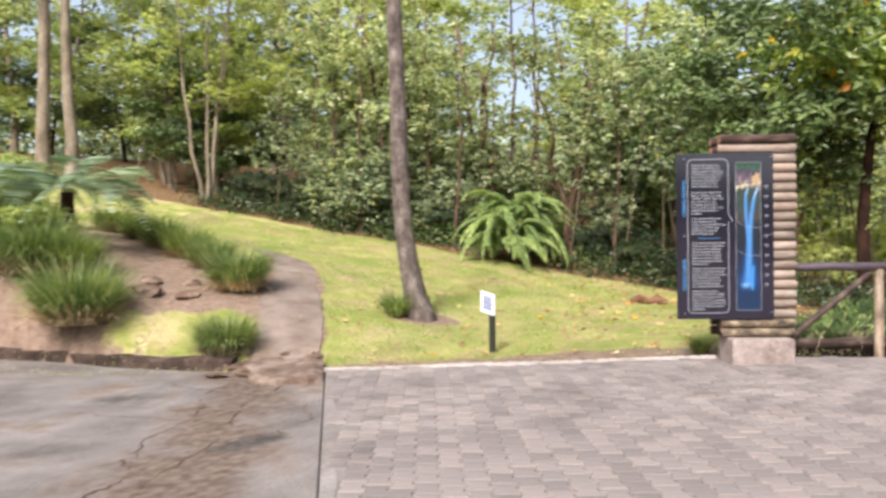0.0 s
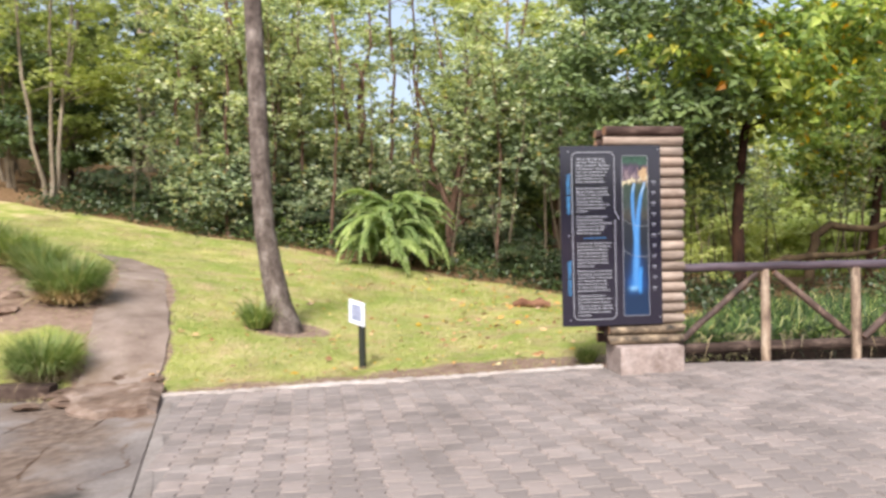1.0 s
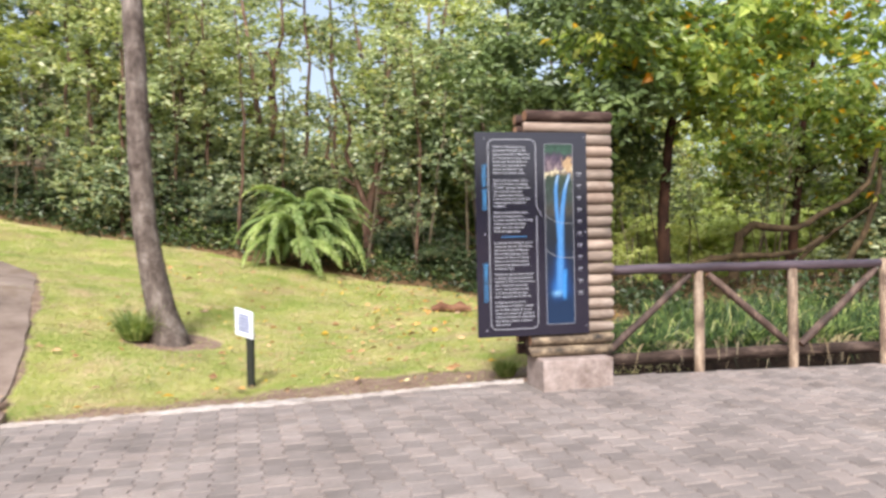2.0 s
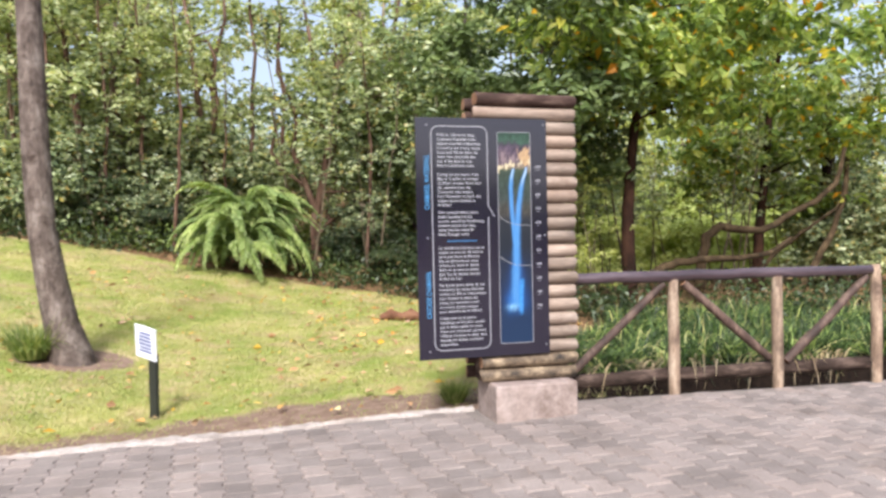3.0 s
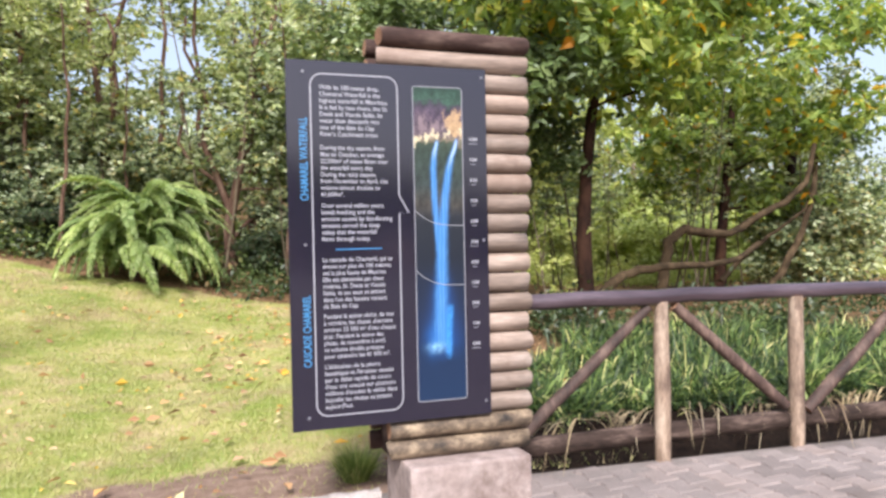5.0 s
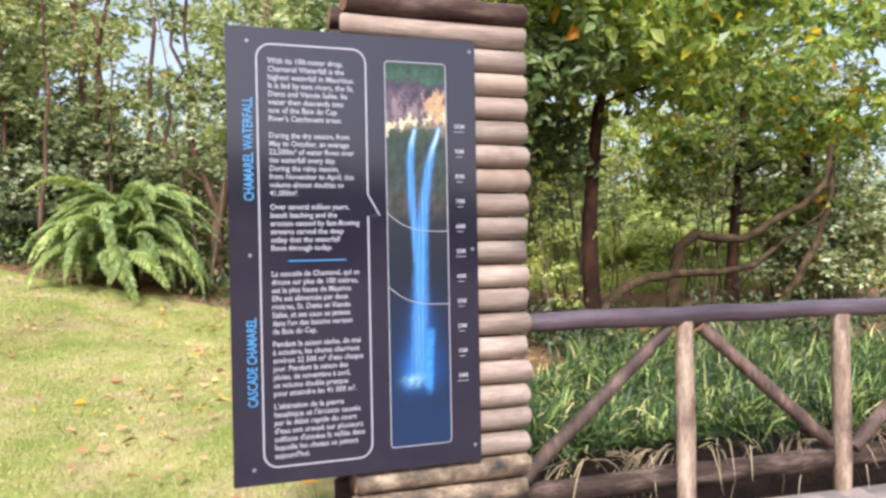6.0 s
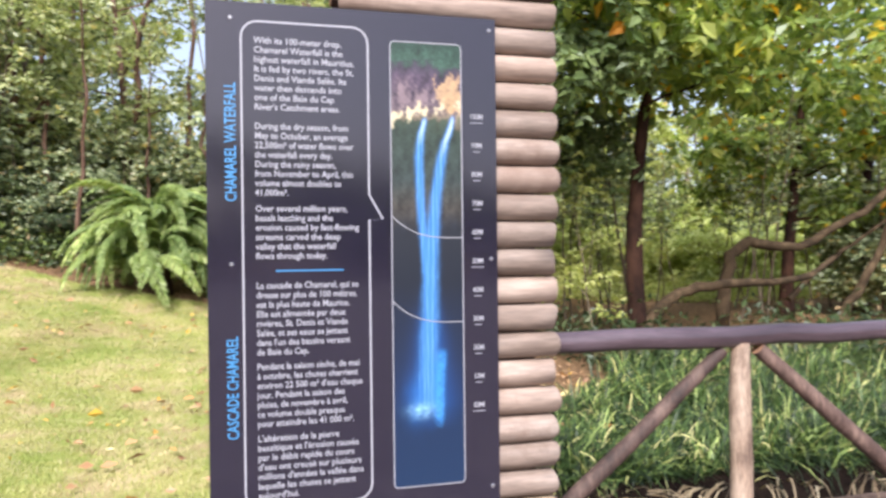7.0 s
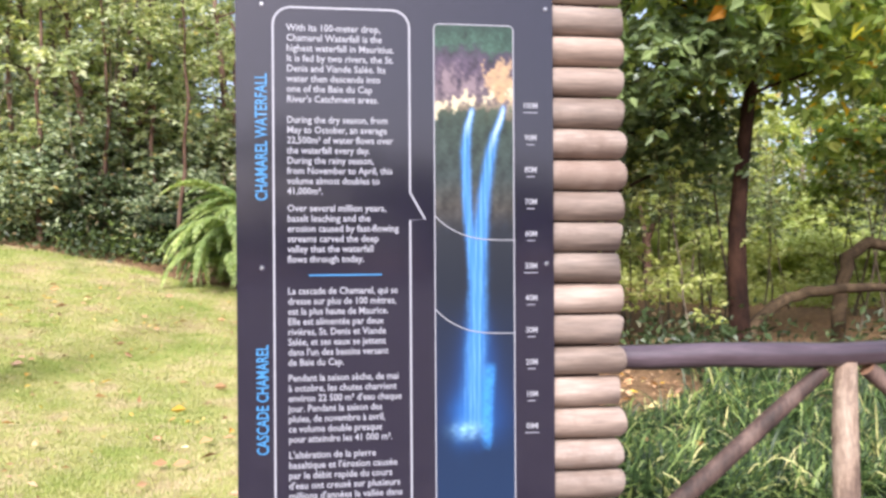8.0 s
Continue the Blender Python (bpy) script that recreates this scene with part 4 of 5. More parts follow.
spread_copies(broad, [(-2.0, 22.3, 0.62), (-4.1, 22.8, 0.7), (-3.0, 24.4, 0.85), (6.2, 24.6, 1.05), (-5.4, 26.0, 1.0), (-10.8, 27.5, 1.0), (-16.5, 26.5, 1.0), (-18.5, 23.5, 0.9), (16.5, 37.0, 1.2), (16.6, 21.4, 0.7)], 5)
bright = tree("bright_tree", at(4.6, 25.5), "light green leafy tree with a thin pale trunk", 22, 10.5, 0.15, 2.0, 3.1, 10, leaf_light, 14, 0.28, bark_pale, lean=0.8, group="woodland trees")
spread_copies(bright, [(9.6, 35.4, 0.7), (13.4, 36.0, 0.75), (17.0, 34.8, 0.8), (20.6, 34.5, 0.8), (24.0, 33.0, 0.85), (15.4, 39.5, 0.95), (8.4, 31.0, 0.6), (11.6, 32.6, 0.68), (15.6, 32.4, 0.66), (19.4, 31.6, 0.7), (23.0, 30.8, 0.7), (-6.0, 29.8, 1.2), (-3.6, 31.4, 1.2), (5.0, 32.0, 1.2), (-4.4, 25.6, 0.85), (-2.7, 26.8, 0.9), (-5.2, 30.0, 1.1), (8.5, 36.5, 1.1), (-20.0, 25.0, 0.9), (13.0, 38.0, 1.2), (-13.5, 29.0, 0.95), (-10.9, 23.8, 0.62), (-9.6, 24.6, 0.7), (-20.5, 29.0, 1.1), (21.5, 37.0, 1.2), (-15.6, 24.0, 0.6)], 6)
dark = tree("understorey_tree", at(-9.8, 23.6), "low dense dark green understorey tree", 23, 5.2, 0.08, 0.7, 1.9, 8, leaf_deep, 18, 0.25, bark_dark, lean=0.5, group="understorey trees")
spread_copies(dark, [(18.4, 22.6, 0.9), (4.6, 21.8, 0.7), (-5.0, 24.4, 0.8), (-10.2, 26.4, 1.0), (-12.0, 28.5, 1.1), (-9.6, 31.0, 1.2), (-16.5, 31.0, 1.2), (-19.5, 30.0, 1.2), (-23.0, 28.0, 1.3), (-26.0, 33.0, 1.5)], 7)
shrub = tree("shrub", at(-2.6, 21.0, 0.65), "dark green leafy shrub, darkened for shade at the wood's edge", 24, 2.1, 0.03, 0.25, 0.95, 6, leaf_dark, 11, 0.21, bark_dark, stems=3, group="edge shrubs", puff=0.24, twigs=4)
sunny = tree("light_shrub", at(9.8, 28.4), "light green leafy shrub in the wood, coloured as if sunlit", 25, 2.4, 0.03, 0.3, 1.1, 6, leaf_light, 8, 0.26, bark_pale, stems=3, group="light shrubs", puff=0.28, twigs=4)
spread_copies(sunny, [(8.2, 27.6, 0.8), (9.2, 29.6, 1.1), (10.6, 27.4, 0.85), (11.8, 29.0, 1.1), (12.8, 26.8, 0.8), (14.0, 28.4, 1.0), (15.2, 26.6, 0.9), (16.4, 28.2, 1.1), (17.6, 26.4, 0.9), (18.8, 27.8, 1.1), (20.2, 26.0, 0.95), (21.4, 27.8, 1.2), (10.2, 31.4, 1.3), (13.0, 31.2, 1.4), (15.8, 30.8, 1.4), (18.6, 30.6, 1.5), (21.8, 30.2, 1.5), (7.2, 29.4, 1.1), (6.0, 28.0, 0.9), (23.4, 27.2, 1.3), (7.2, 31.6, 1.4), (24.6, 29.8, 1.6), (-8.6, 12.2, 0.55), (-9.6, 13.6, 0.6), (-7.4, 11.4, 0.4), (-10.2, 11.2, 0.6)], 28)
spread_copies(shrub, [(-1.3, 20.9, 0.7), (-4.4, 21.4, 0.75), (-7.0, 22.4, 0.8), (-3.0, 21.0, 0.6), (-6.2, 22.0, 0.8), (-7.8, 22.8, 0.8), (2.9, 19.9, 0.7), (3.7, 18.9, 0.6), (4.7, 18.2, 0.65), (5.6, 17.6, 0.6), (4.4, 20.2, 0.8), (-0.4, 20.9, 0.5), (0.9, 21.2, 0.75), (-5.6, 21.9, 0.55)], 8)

wan = tree("pale_shrub", at(-3.4, 21.1, 0.75), "leafy shrub with pale grey-green leaves at the edge of the wood", 27, 2.9, 0.03, 0.7, 1.15, 6, leaf_pale, 10, 0.27, bark_grey, stems=3, group="pale shrubs", puff=0.3, twigs=4)
spread_copies(wan, [(-1.9, 21.2, 0.65), (-4.0, 21.5, 0.75), (-4.9, 22.0, 0.8), (-4.7, 21.8, 0.85), (-3.1, 22.2, 1.05), (-2.3, 22.9, 1.2), (-1.0, 22.3, 1.0), (-0.1, 23.0, 1.15), (-4.9, 23.3, 1.0), (3.4, 20.9, 0.85), (1.2, 22.6, 1.1), (15.2, 18.9, 1.05), (16.2, 19.2, 1.15), (17.0, 20.4, 1.3)], 35)
sparse = tree("twisted_tree", at(2.3, 20.4), "twisted tree with forked bare reddish stems and sparse leaves", 26, 6.4, 0.15, 2.6, 1.9, 9, leaf_wan, 5, 0.25, bark_red, group="twisted edge trees", twigs=5,
              lines=[(-0.03, 0, -0.3), (0.0, 0, 0.5), (-0.03, 0, 1.0), (0.04, 0, 1.4), (0.22, 0, 2.2), (0.3, 0, 2.8), (0.47, 0, 3.5), (0.52, 0.1, 4.6), (0.85, 0.1, 5.8)])
r = random.Random(19)
for pts, r0, r1 in (([(0.02, 0, 1.25), (-0.28, 0.05, 2.1), (-0.52, 0.1, 2.75), (-0.4, 0.1, 3.3), (-0.5, 0.05, 3.9), (-0.85, 0, 4.6), (-0.8, 0, 5.4)], 0.085, 0.025),
                    ([(-0.2, 0.04, 1.9), (-0.75, 0.25, 2.3), (-1.02, 0.3, 2.75), (-0.9, 0.3, 3.3), (-0.98, 0.3, 3.7), (-0.66, 0.3, 4.15), (-0.3, 0.3, 4.2)], 0.05, 0.02),
                    ([(0.05, 0.0, 0.75), (0.35, 0.1, 1.1), (0.75, 0.2, 1.3), (1.05, 0.3, 1.75)], 0.05, 0.02)):
    part("stem", Geo().tube(pts, list(np.linspace(r0, r1, len(pts))), 8, rough=0.2, rng=r).mesh("stem", bark_red), sparse)
spread_copies(sparse, [(-2.9, 21.6, 1.1), (-0.4, 22.8, 1.2), (3.9, 22.0, 1.25), (5.2, 20.6, 1.0), (-4.6, 23.2, 1.2), (2.9, 25.2, 1.3), (10.2, 25.4, 1.0)], 29)

slender = tree("slender_tree", at(-3.7, 20.9), "slender tree with a bare brown trunk and thin crown", 28, 7.8, 0.062, 4.9, 1.3, 6, leaf_wan, 3, 0.24, bark_red, lean=0.7, group="slender trees", twigs=3)
spread_copies(slender, [(-2.5, 20.7, 0.9), (-1.7, 21.4, 1.05), (-4.5, 21.7, 1.1), (-0.9, 20.3, 0.85), (3.3, 19.0, 0.8), (2.75, 21.2, 1.0), (-5.6, 22.4, 1.1), (0.1, 21.8, 0.7), (0.5, 23.6, 1.35), (1.6, 24.2, 1.4)], 44)

# multi-stemmed and pale trunks up the hill
multi = tree("multi_stem_tree", at(-8.9, 22.0), "pale multi-stemmed tree leaning out from one foot", 31, 9.0, 0.068, 3.2, 3.0, 5, leaf_light, 14, 0.22, bark_pale, stems=4, group="hill trees", twigs=4)
copy_thing(multi, at(-11.6, 25.0, 0.9, 130))
pale = tree("pale_trunk_tree", at(-11.0, 35.5, 2.0), "large tree with a thick straight pale trunk up the hill", 32, 13.5, 0.23, 6.0, 3.4, 9, leaf_light, 26, 0.2, bark_pale, group="hill trees")
copy_thing(pale, at(5.2, 38.0, 1.1, 70))
pine = tree("straight_tree", at(-14.35, 22.0), "straight tall tree with a bare pale trunk", 33, 15.0, 0.24, 7.4, 3.0, 10, leaf_dark, 26, 0.18, bark_pale, group="straight hill trees", lean=0.3)
copy_thing(pine, at(-13.35, 21.9, 0.92, 200))

# the trees behind the fence
rz = gz(7.9, 15.4)
right = tree("forked_tree", pose(7.9, 15.4, rz), "dark-trunked tree with green and yellowing drooping leaves behind the fence", 41, 6.4, 0.16, 3.7, 2.7, 14, leaf_yellow, 6, 0.36, bark_dark, droop=0.8, puff=0.36, group="trees behind the fence", twigs=8, flat=0.6,
             lines=[(0.02, 0, -0.3), (0.0, 0, 0.4), (-0.02, 0, 1.1), (-0.03, 0, 1.8), (0.03, 0, 2.6), (0.12, 0, 3.4), (0.26, 0, 4.1), (0.5, 0, 4.7), (0.7, 0.05, 5.3), (0.85, 0.1, 6.0)])
deep = tree("evergreen_tree", at(6.1, 15.7), "dense dark green leafy tree standing behind the log pillar", 43, 6.9, 0.12, 2.6, 2.4, 13, leaf_deep, 20, 0.26, bark_dark, lean=0.6, puff=0.36, group="trees behind the fence", twigs=5)
copy_thing(deep, at(4.5, 21.3, 0.82, 140))
# gnarled tree with creeping limbs
gn = tree("gnarled_tree", pose(13.0, 18.2, gz(13.0, 18.2)), "gnarled dark tree with long crooked creeping limbs and yellowing leaves", 45, 7.0, 0.17, 2.9, 3.2, 15, leaf_yellow, 6, 0.38, bark_dark, droop=0.8, puff=0.4, group="trees behind the fence", twigs=8, flat=0.5,
          lines=[(-0.04, 0.7, -0.3), (0.0, 0.7, 0.6), (0.04, 0.7, 1.35), (0.2, 0.7, 2.7), (0.35, 0.7, 4.2), (0.6, 0.7, 5.6), (0.8, 0.6, 6.8)])
r = random.Random(12)


def limb(pts, r0, r1, mat=bark_brown, name="limb"):
    rel = [Vector(p) - Vector((13.0, 18.2, 0)) for p in pts]
    fine = []
    for i in range(len(rel) - 1):
        for s in range(3):
            fine.append(rel[i].lerp(rel[i + 1], s / 3) + Vector((r.uniform(-1, 1), r.uniform(-1, 1), r.uniform(-1, 1))) * 0.02)
    fine.append(rel[-1])
    n = len(fine) - 1
    part(name, Geo().tube(fine, [r0 + (r1 - r0) * i / n for i in range(n + 1)], 8, rough=0.15, rng=r).mesh(name, mat), gn)


limb([(9.98, 16.5, -0.1), (10.03, 16.5, 0.8), (10.14, 16.5, 1.36), (10.5, 16.5, 1.57), (11.1, 16.55, 1.5), (11.57, 16.6, 1.47), (12.29, 16.6, 1.86), (12.9, 16.7, 2.09), (13.5, 16.8, 2.5), (13.9, 17.0, 3.3)], 0.11, 0.05)
limb([(8.0, 15.5, 0.1), (8.25, 15.6, 0.5), (8.55, 15.6, 0.73), (9.0, 15.6, 0.88), (9.7, 15.7, 0.93), (10.5, 15.9, 0.92), (11.4, 16.2, 1.0), (12.2, 16.6, 1.3)], 0.1, 0.045)
limb([(12.0, 17.5, 0.5), (12.4, 17.5, 0.88), (13.0, 17.5, 1.31), (13.5, 17.5, 1.6), (14.1, 17.5, 2.0), (14.5, 17.6, 2.8)], 0.06, 0.02)
limb([(13.0, 17.5, -0.1), (13.3, 17.5, 0.45), (13.6, 17.5, 0.8), (14.0, 17.5, 1.5), (14.3, 17.5, 2.3), (14.5, 17.6, 3.4)], 0.1, 0.05)
limb([(15.6, 19.9, -0.3), (15.68, 19.9, 1.2), (15.75, 19.9, 2.6), (15.9, 19.9, 5.0)], 0.2, 0.12, bark_dark, "trunk")

# thin saplings
sap = tree("sapling", at(6.2, 16.4), "thin sapling with a bare brown stem and sparse leaves", 51, 5.6, 0.028, 2.4, 0.8, 5, leaf_pale, 4, 0.19, bark_sapling, lean=1.3, group="saplings", twigs=2)
leafy = tree("leafy_sapling", at(6.7, 16.9, 0.9), "slender leafy sapling with pale leaves all along its stem", 53, 4.6, 0.026, 0.9, 0.75, 7, leaf_light, 3, 0.2, bark_sapling, lean=1.0, group="leafy saplings", twigs=3, droop=0.5)
spread_copies(leafy, [(7.3, 16.4, 0.9), (7.1, 15.0, 0.75), (8.8, 19.4, 1.0), (5.8, 16.4, 0.8), (8.9, 18.2, 0.9), (10.9, 20.2, 1.0), (13.6, 21.8, 1.0), (7.6, 20.6, 1.0), (12.2, 24.0, 1.1)], 36)
r = random.Random(9)
spots = []
for i in range(22):
    x, y = r.uniform(5.0, 17.0), r.uniform(18.5, 25.0)
    if abs(x - 7.9) > 0.5 and y > back_edge(x) + 0.8:
        spots.append((x, y, r.uniform(0.8, 1.35)))
for i in range(20):
    x = r.uniform(-13.0, 4.5)
    spots.append((x, float(back_edge(x)) + r.uniform(0.8, 6.0), r.uniform(0.9, 1.4)))
for i in range(12):
    x = r.uniform(-6.5, 4.8)
    if abs(x - 0.8) > 1.0:
        spots.append((x, float(back_edge(x)) + r.uniform(0.35, 2.2), r.uniform(0.55, 1.0)))
spots += [(6.3, 17.2, 0.8), (6.9, 18.1, 0.95), (6.0, 19.2, 1.0), (7.3, 19.6, 0.85), (6.6, 20.6, 1.1), (8.9, 18.6, 0.8), (9.5, 20.2, 1.0), (11.0, 17.6, 0.8), (5.6, 17.9, 0.9)]
for i in range(9):
    spots.append((r.uniform(5.6, 8.8), r.uniform(16.6, 21.5), r.uniform(0.6, 1.1)))
for i in range(7):
    spots.append((r.uniform(9.5, 15.0), r.uniform(19.5, 24.5), r.uniform(0.6, 1.1)))
spread_copies(sap, spots, 10)


# far woods
def far_woods():
    nr = np.random.default_rng(77)
    V, F, n0 = [], [], 0
    for k in range(690):
        a = nr.uniform(-82, 82)
        d = nr.uniform(36, 58)
        x, y = 2 + d * math.sin(radians(a)), 4 + d * math.cos(radians(a))
        if -13 < a < 1.5 and k < 250 and nr.uniform() < 0.85:
            continue
        z0 = gz(min(45, max(-40, x)), min(60, y))
        c = np.array([x, y, z0 + 0.4 + (10.0 * nr.uniform(0, 1) ** 1.8 if k < 250 else nr.uniform(0, 3.8))])
        n = 110
        p = c + nr.normal(size=(n, 3)) * np.array([1.3, 1.3, 0.9])
        ln = nr.uniform(0.3, 0.6, n)
        v, f = leaf_arrays(p, nr.normal(size=(n, 3)) + np.array([0, 0, -0.3]), ln, ln * 0.5, nr)
        V.append(v)
        F.append(f + n0)
        n0 += len(v)
    tagged(new("distant_woods", np_mesh("distant_woods", np.concatenate(V), np.concatenate(F), leaf_pale)), "distant green woodland foliage behind the trees", "woods", kind="stuff")


far_woods()


def reflection_woods():
    """Added unseen woods across the court for the panel's reflection, lower towards the fence."""
    nr = np.random.default_rng(78)
    V, F, n0 = [], [], 0
    for k in range(330):
        a, d = nr.uniform(98, 262), nr.uniform(32, 42)
        top = 1.5 + d * math.tan(radians(min(14, max(4, 10 - (178 - a) * 0.19))))
        c = np.array([2 + d * math.sin(radians(a)), 4 + d * math.cos(radians(a)), 0.3 + (top - 1.0) * nr.uniform(0, 1) ** 0.7])
        n = 80
        p = c + nr.normal(size=(n, 3)) * np.array([1.4, 1.4, 0.6])
        ln = nr.uniform(0.4, 0.8, n)
        v, f = leaf_arrays(p, nr.normal(size=(n, 3)) + np.array([0, 0, -0.3]), ln, ln * 0.5, nr)
        V.append(v)
        F.append(f + n0)
        n0 += len(v)
    tagged(new("distant_woods", np_mesh("distant_woods", np.concatenate(V), np.concatenate(F), leaf_deep)), "unseen dark green woodland added across the court for reflections", "woods", kind="stuff")


reflection_woods()


# ---- fern ----
def frond_mesh(seed, length, rise, fall):
    """A drooping frond: an arching midrib with two rows of leaflets."""
    nr = np.random.default_rng(seed)
    n = 60
    t = np.linspace(0, 1, n)
    mid = np.stack([length * 0.62 * np.sin(t * 1.5), 0.04 * np.sin(t * 5 + seed), rise * np.sin(np.minimum(t * 2.2, 1.57)) - fall * np.maximum(t - 0.25, 0) ** 1.6], 1)
    g = Geo().tube(mid[::3], list(np.linspace(0.009, 0.002, len(mid[::3]))), 5)
    tang = unit(np.gradient(mid, axis=0))
    base, way, ln = [], [], []
    for s in (-1, 1):
        side = np.array([0, s, 0.0])
        for q in (0.0, 0.5):
            base.append(mid + tang * q * length / n * 0.9)
            way.append(side + tang * 0.5 + np.array([0, 0, -0.6]) + nr.normal(size=(n, 3)) * 0.12)
            ln.append(0.15 * np.sin(np.clip(t * 0.9 + 0.12, 0, 1.0) * math.pi) ** 0.6 + 0.04)
    base, way, ln = np.concatenate(base), np.concatenate(way), np.concatenate(ln)
    v, f = leaf_arrays(base, way, ln, ln * 0.12 + 0.009, nr, 0.1)
    g.add(v, f)
    return g.mesh("frond", leaf_fern)


fern = thing("fern", pose(0.8, 18.8, gz(0.8, 18.8)) @ Matrix.Diagonal((1.04, 1.04, 1.04, 1)), "large bright green fern with drooping fronds at the lawn's edge", "fern")
meshes = [frond_mesh(1, 1.8, 0.42, 1.6), frond_mesh(2, 1.5, 0.5, 1.8), frond_mesh(3, 2.1, 0.38, 1.3), frond_mesh(4, 1.3, 0.6, 1.5)]
r = random.Random(14)
part("rootstock", Geo().tube([(0, 0.1, -0.1), (0.02, 0.1, 0.3), (0, 0.08, 0.7)], [0.22, 0.16, 0.1], 9, rough=0.3, rng=r).mesh("rootstock", bark_dark), fern, "dark shaggy rootstock")
for i in range(132):
    fr = part("frond", meshes[i % 4], fern)
    tier = i % 3
    s = r.uniform(0.62, 1.14)
    ang = r.uniform(0, 360)
    off = (0.5 * math.copysign(1, math.cos(radians(ang))) if i % 2 else 0) * r.uniform(0.3, 1)
    fr.matrix_basis = pose(off, r.uniform(-0.1, 0.1), (0.45, 0.7, 0.95)[tier] + r.uniform(-0.08, 0.08), r.uniform(-25, 25), (-4, -20, -42)[tier] + r.uniform(-14, 14), ang) @ Matrix.Diagonal((s, s, s, 1))
for ang in (20, 110, 160, 250):
    fr = part("frond", meshes[3], fern)
    fr.matrix_basis = pose(-0.05, 0, 1.05, 0, -76, ang) @ Matrix.Diagonal((0.7, 0.7, 0.7, 1))


# ---- grass clumps and other plants ----
def clump_mesh(seed, n, length, spread, width, material, stand=1.0):
    nr = np.random.default_rng(seed)
    a = nr.uniform(0, 2 * math.pi, n)
    rad = spread * np.sqrt(nr.uniform(0, 1, n))
    base = np.stack([np.cos(a) * rad, np.sin(a) * rad, np.zeros(n)], 1)
    tilt = nr.uniform(0.03, 0.42, n) + rad / spread * 0.28
    way = np.stack([np.cos(a) * tilt, np.sin(a) * tilt, np.full(n, stand)], 1)
    v, f = blade_arrays(base, way, length * nr.uniform(0.6, 1.1, n), np.full(n, width) * nr.uniform(0.7, 1.3, n), nr.uniform(0.2, 0.75, n), nr)
    return np_mesh("blades", v, f, material)


clump = thing("grass_clump", at(-3.75, 11.45, 0.88), "round clump of long arching green grass in the bed", "ornamental grass", "ornamental grass clumps")
part("foliage", clump_mesh(1, 2100, 1.3, 0.3, 0.018, leaf_clump), clump)
part("dry_foliage", clump_mesh(2, 700, 0.74, 0.34, 0.016, leaf_dry, 0.5), clump, "dry straw blades at the foot")
for x, y, s in ((-3.2, 9.5, 0.8), (-5.6, 9.85, 1.3), (-6.9, 10.7, 1.3), (-4.8, 12.8, 0.82), (-5.5, 13.4, 0.9), (-6.3, 14.0, 0.88), (-7.1, 14.7, 0.9), (-8.1, 15.2, 0.85), (-7.9, 12.6, 0.95), (-8.7, 11.2, 1.2), (-9.6, 12.9, 1.1), (-6.4, 10.9, 1.0)):
    copy_thing(clump, at(x, y, s, x * 77, 0.02))
tuft = thing("grass_tuft", at(-1.1, 11.5, 1.1), "small green grass tuft at the foot of the tree", "grass tuft", "grass tufts")
part("foliage", clump_mesh(5, 800, 0.62, 0.13, 0.013, leaf_clump), tuft)
copy_thing(tuft, at(-0.98, 11.75, 0.7, 60))
copy_thing(tuft, at(3.1, 8.95, 0.5, 100))
palm = thing("blue_palm", at(-7.4, 12.4, 1.3), "blue-green fan of stiff palm leaves in the bed", "palm")
part("stem", Geo().tube([(0, 0, -0.2), (0.03, 0, 0.35), (0.02, 0.02, 0.8)], [0.11, 0.1, 0.08], 9).mesh("stem", bark_dark), palm)
nr = np.random.default_rng(6)
for i in range(19):
    a, up = radians(i * 137.5), 0.15 + 0.9 * (i / 19)
    n = 46
    t = np.linspace(0.12, 1, n)
    mid = np.stack([1.15 * t * math.cos(a), 1.15 * t * math.sin(a), 0.85 + up * t - 0.75 * t * t], 1)
    side = np.array([-math.sin(a), math.cos(a), 0])
    sg = np.where(np.arange(n) % 2, 1, -1)[:, None]
    ln = 0.42 * np.sin(np.clip(t, 0.12, 0.95) * math.pi) + 0.08
    v, f = leaf_arrays(mid, side * sg + np.array([math.cos(a), math.sin(a), 0.25]) * 0.7, ln, np.full(n, 0.035), nr, 0.1)
    part("leaf", np_mesh("leaf", v, f, leaf_palm), palm)


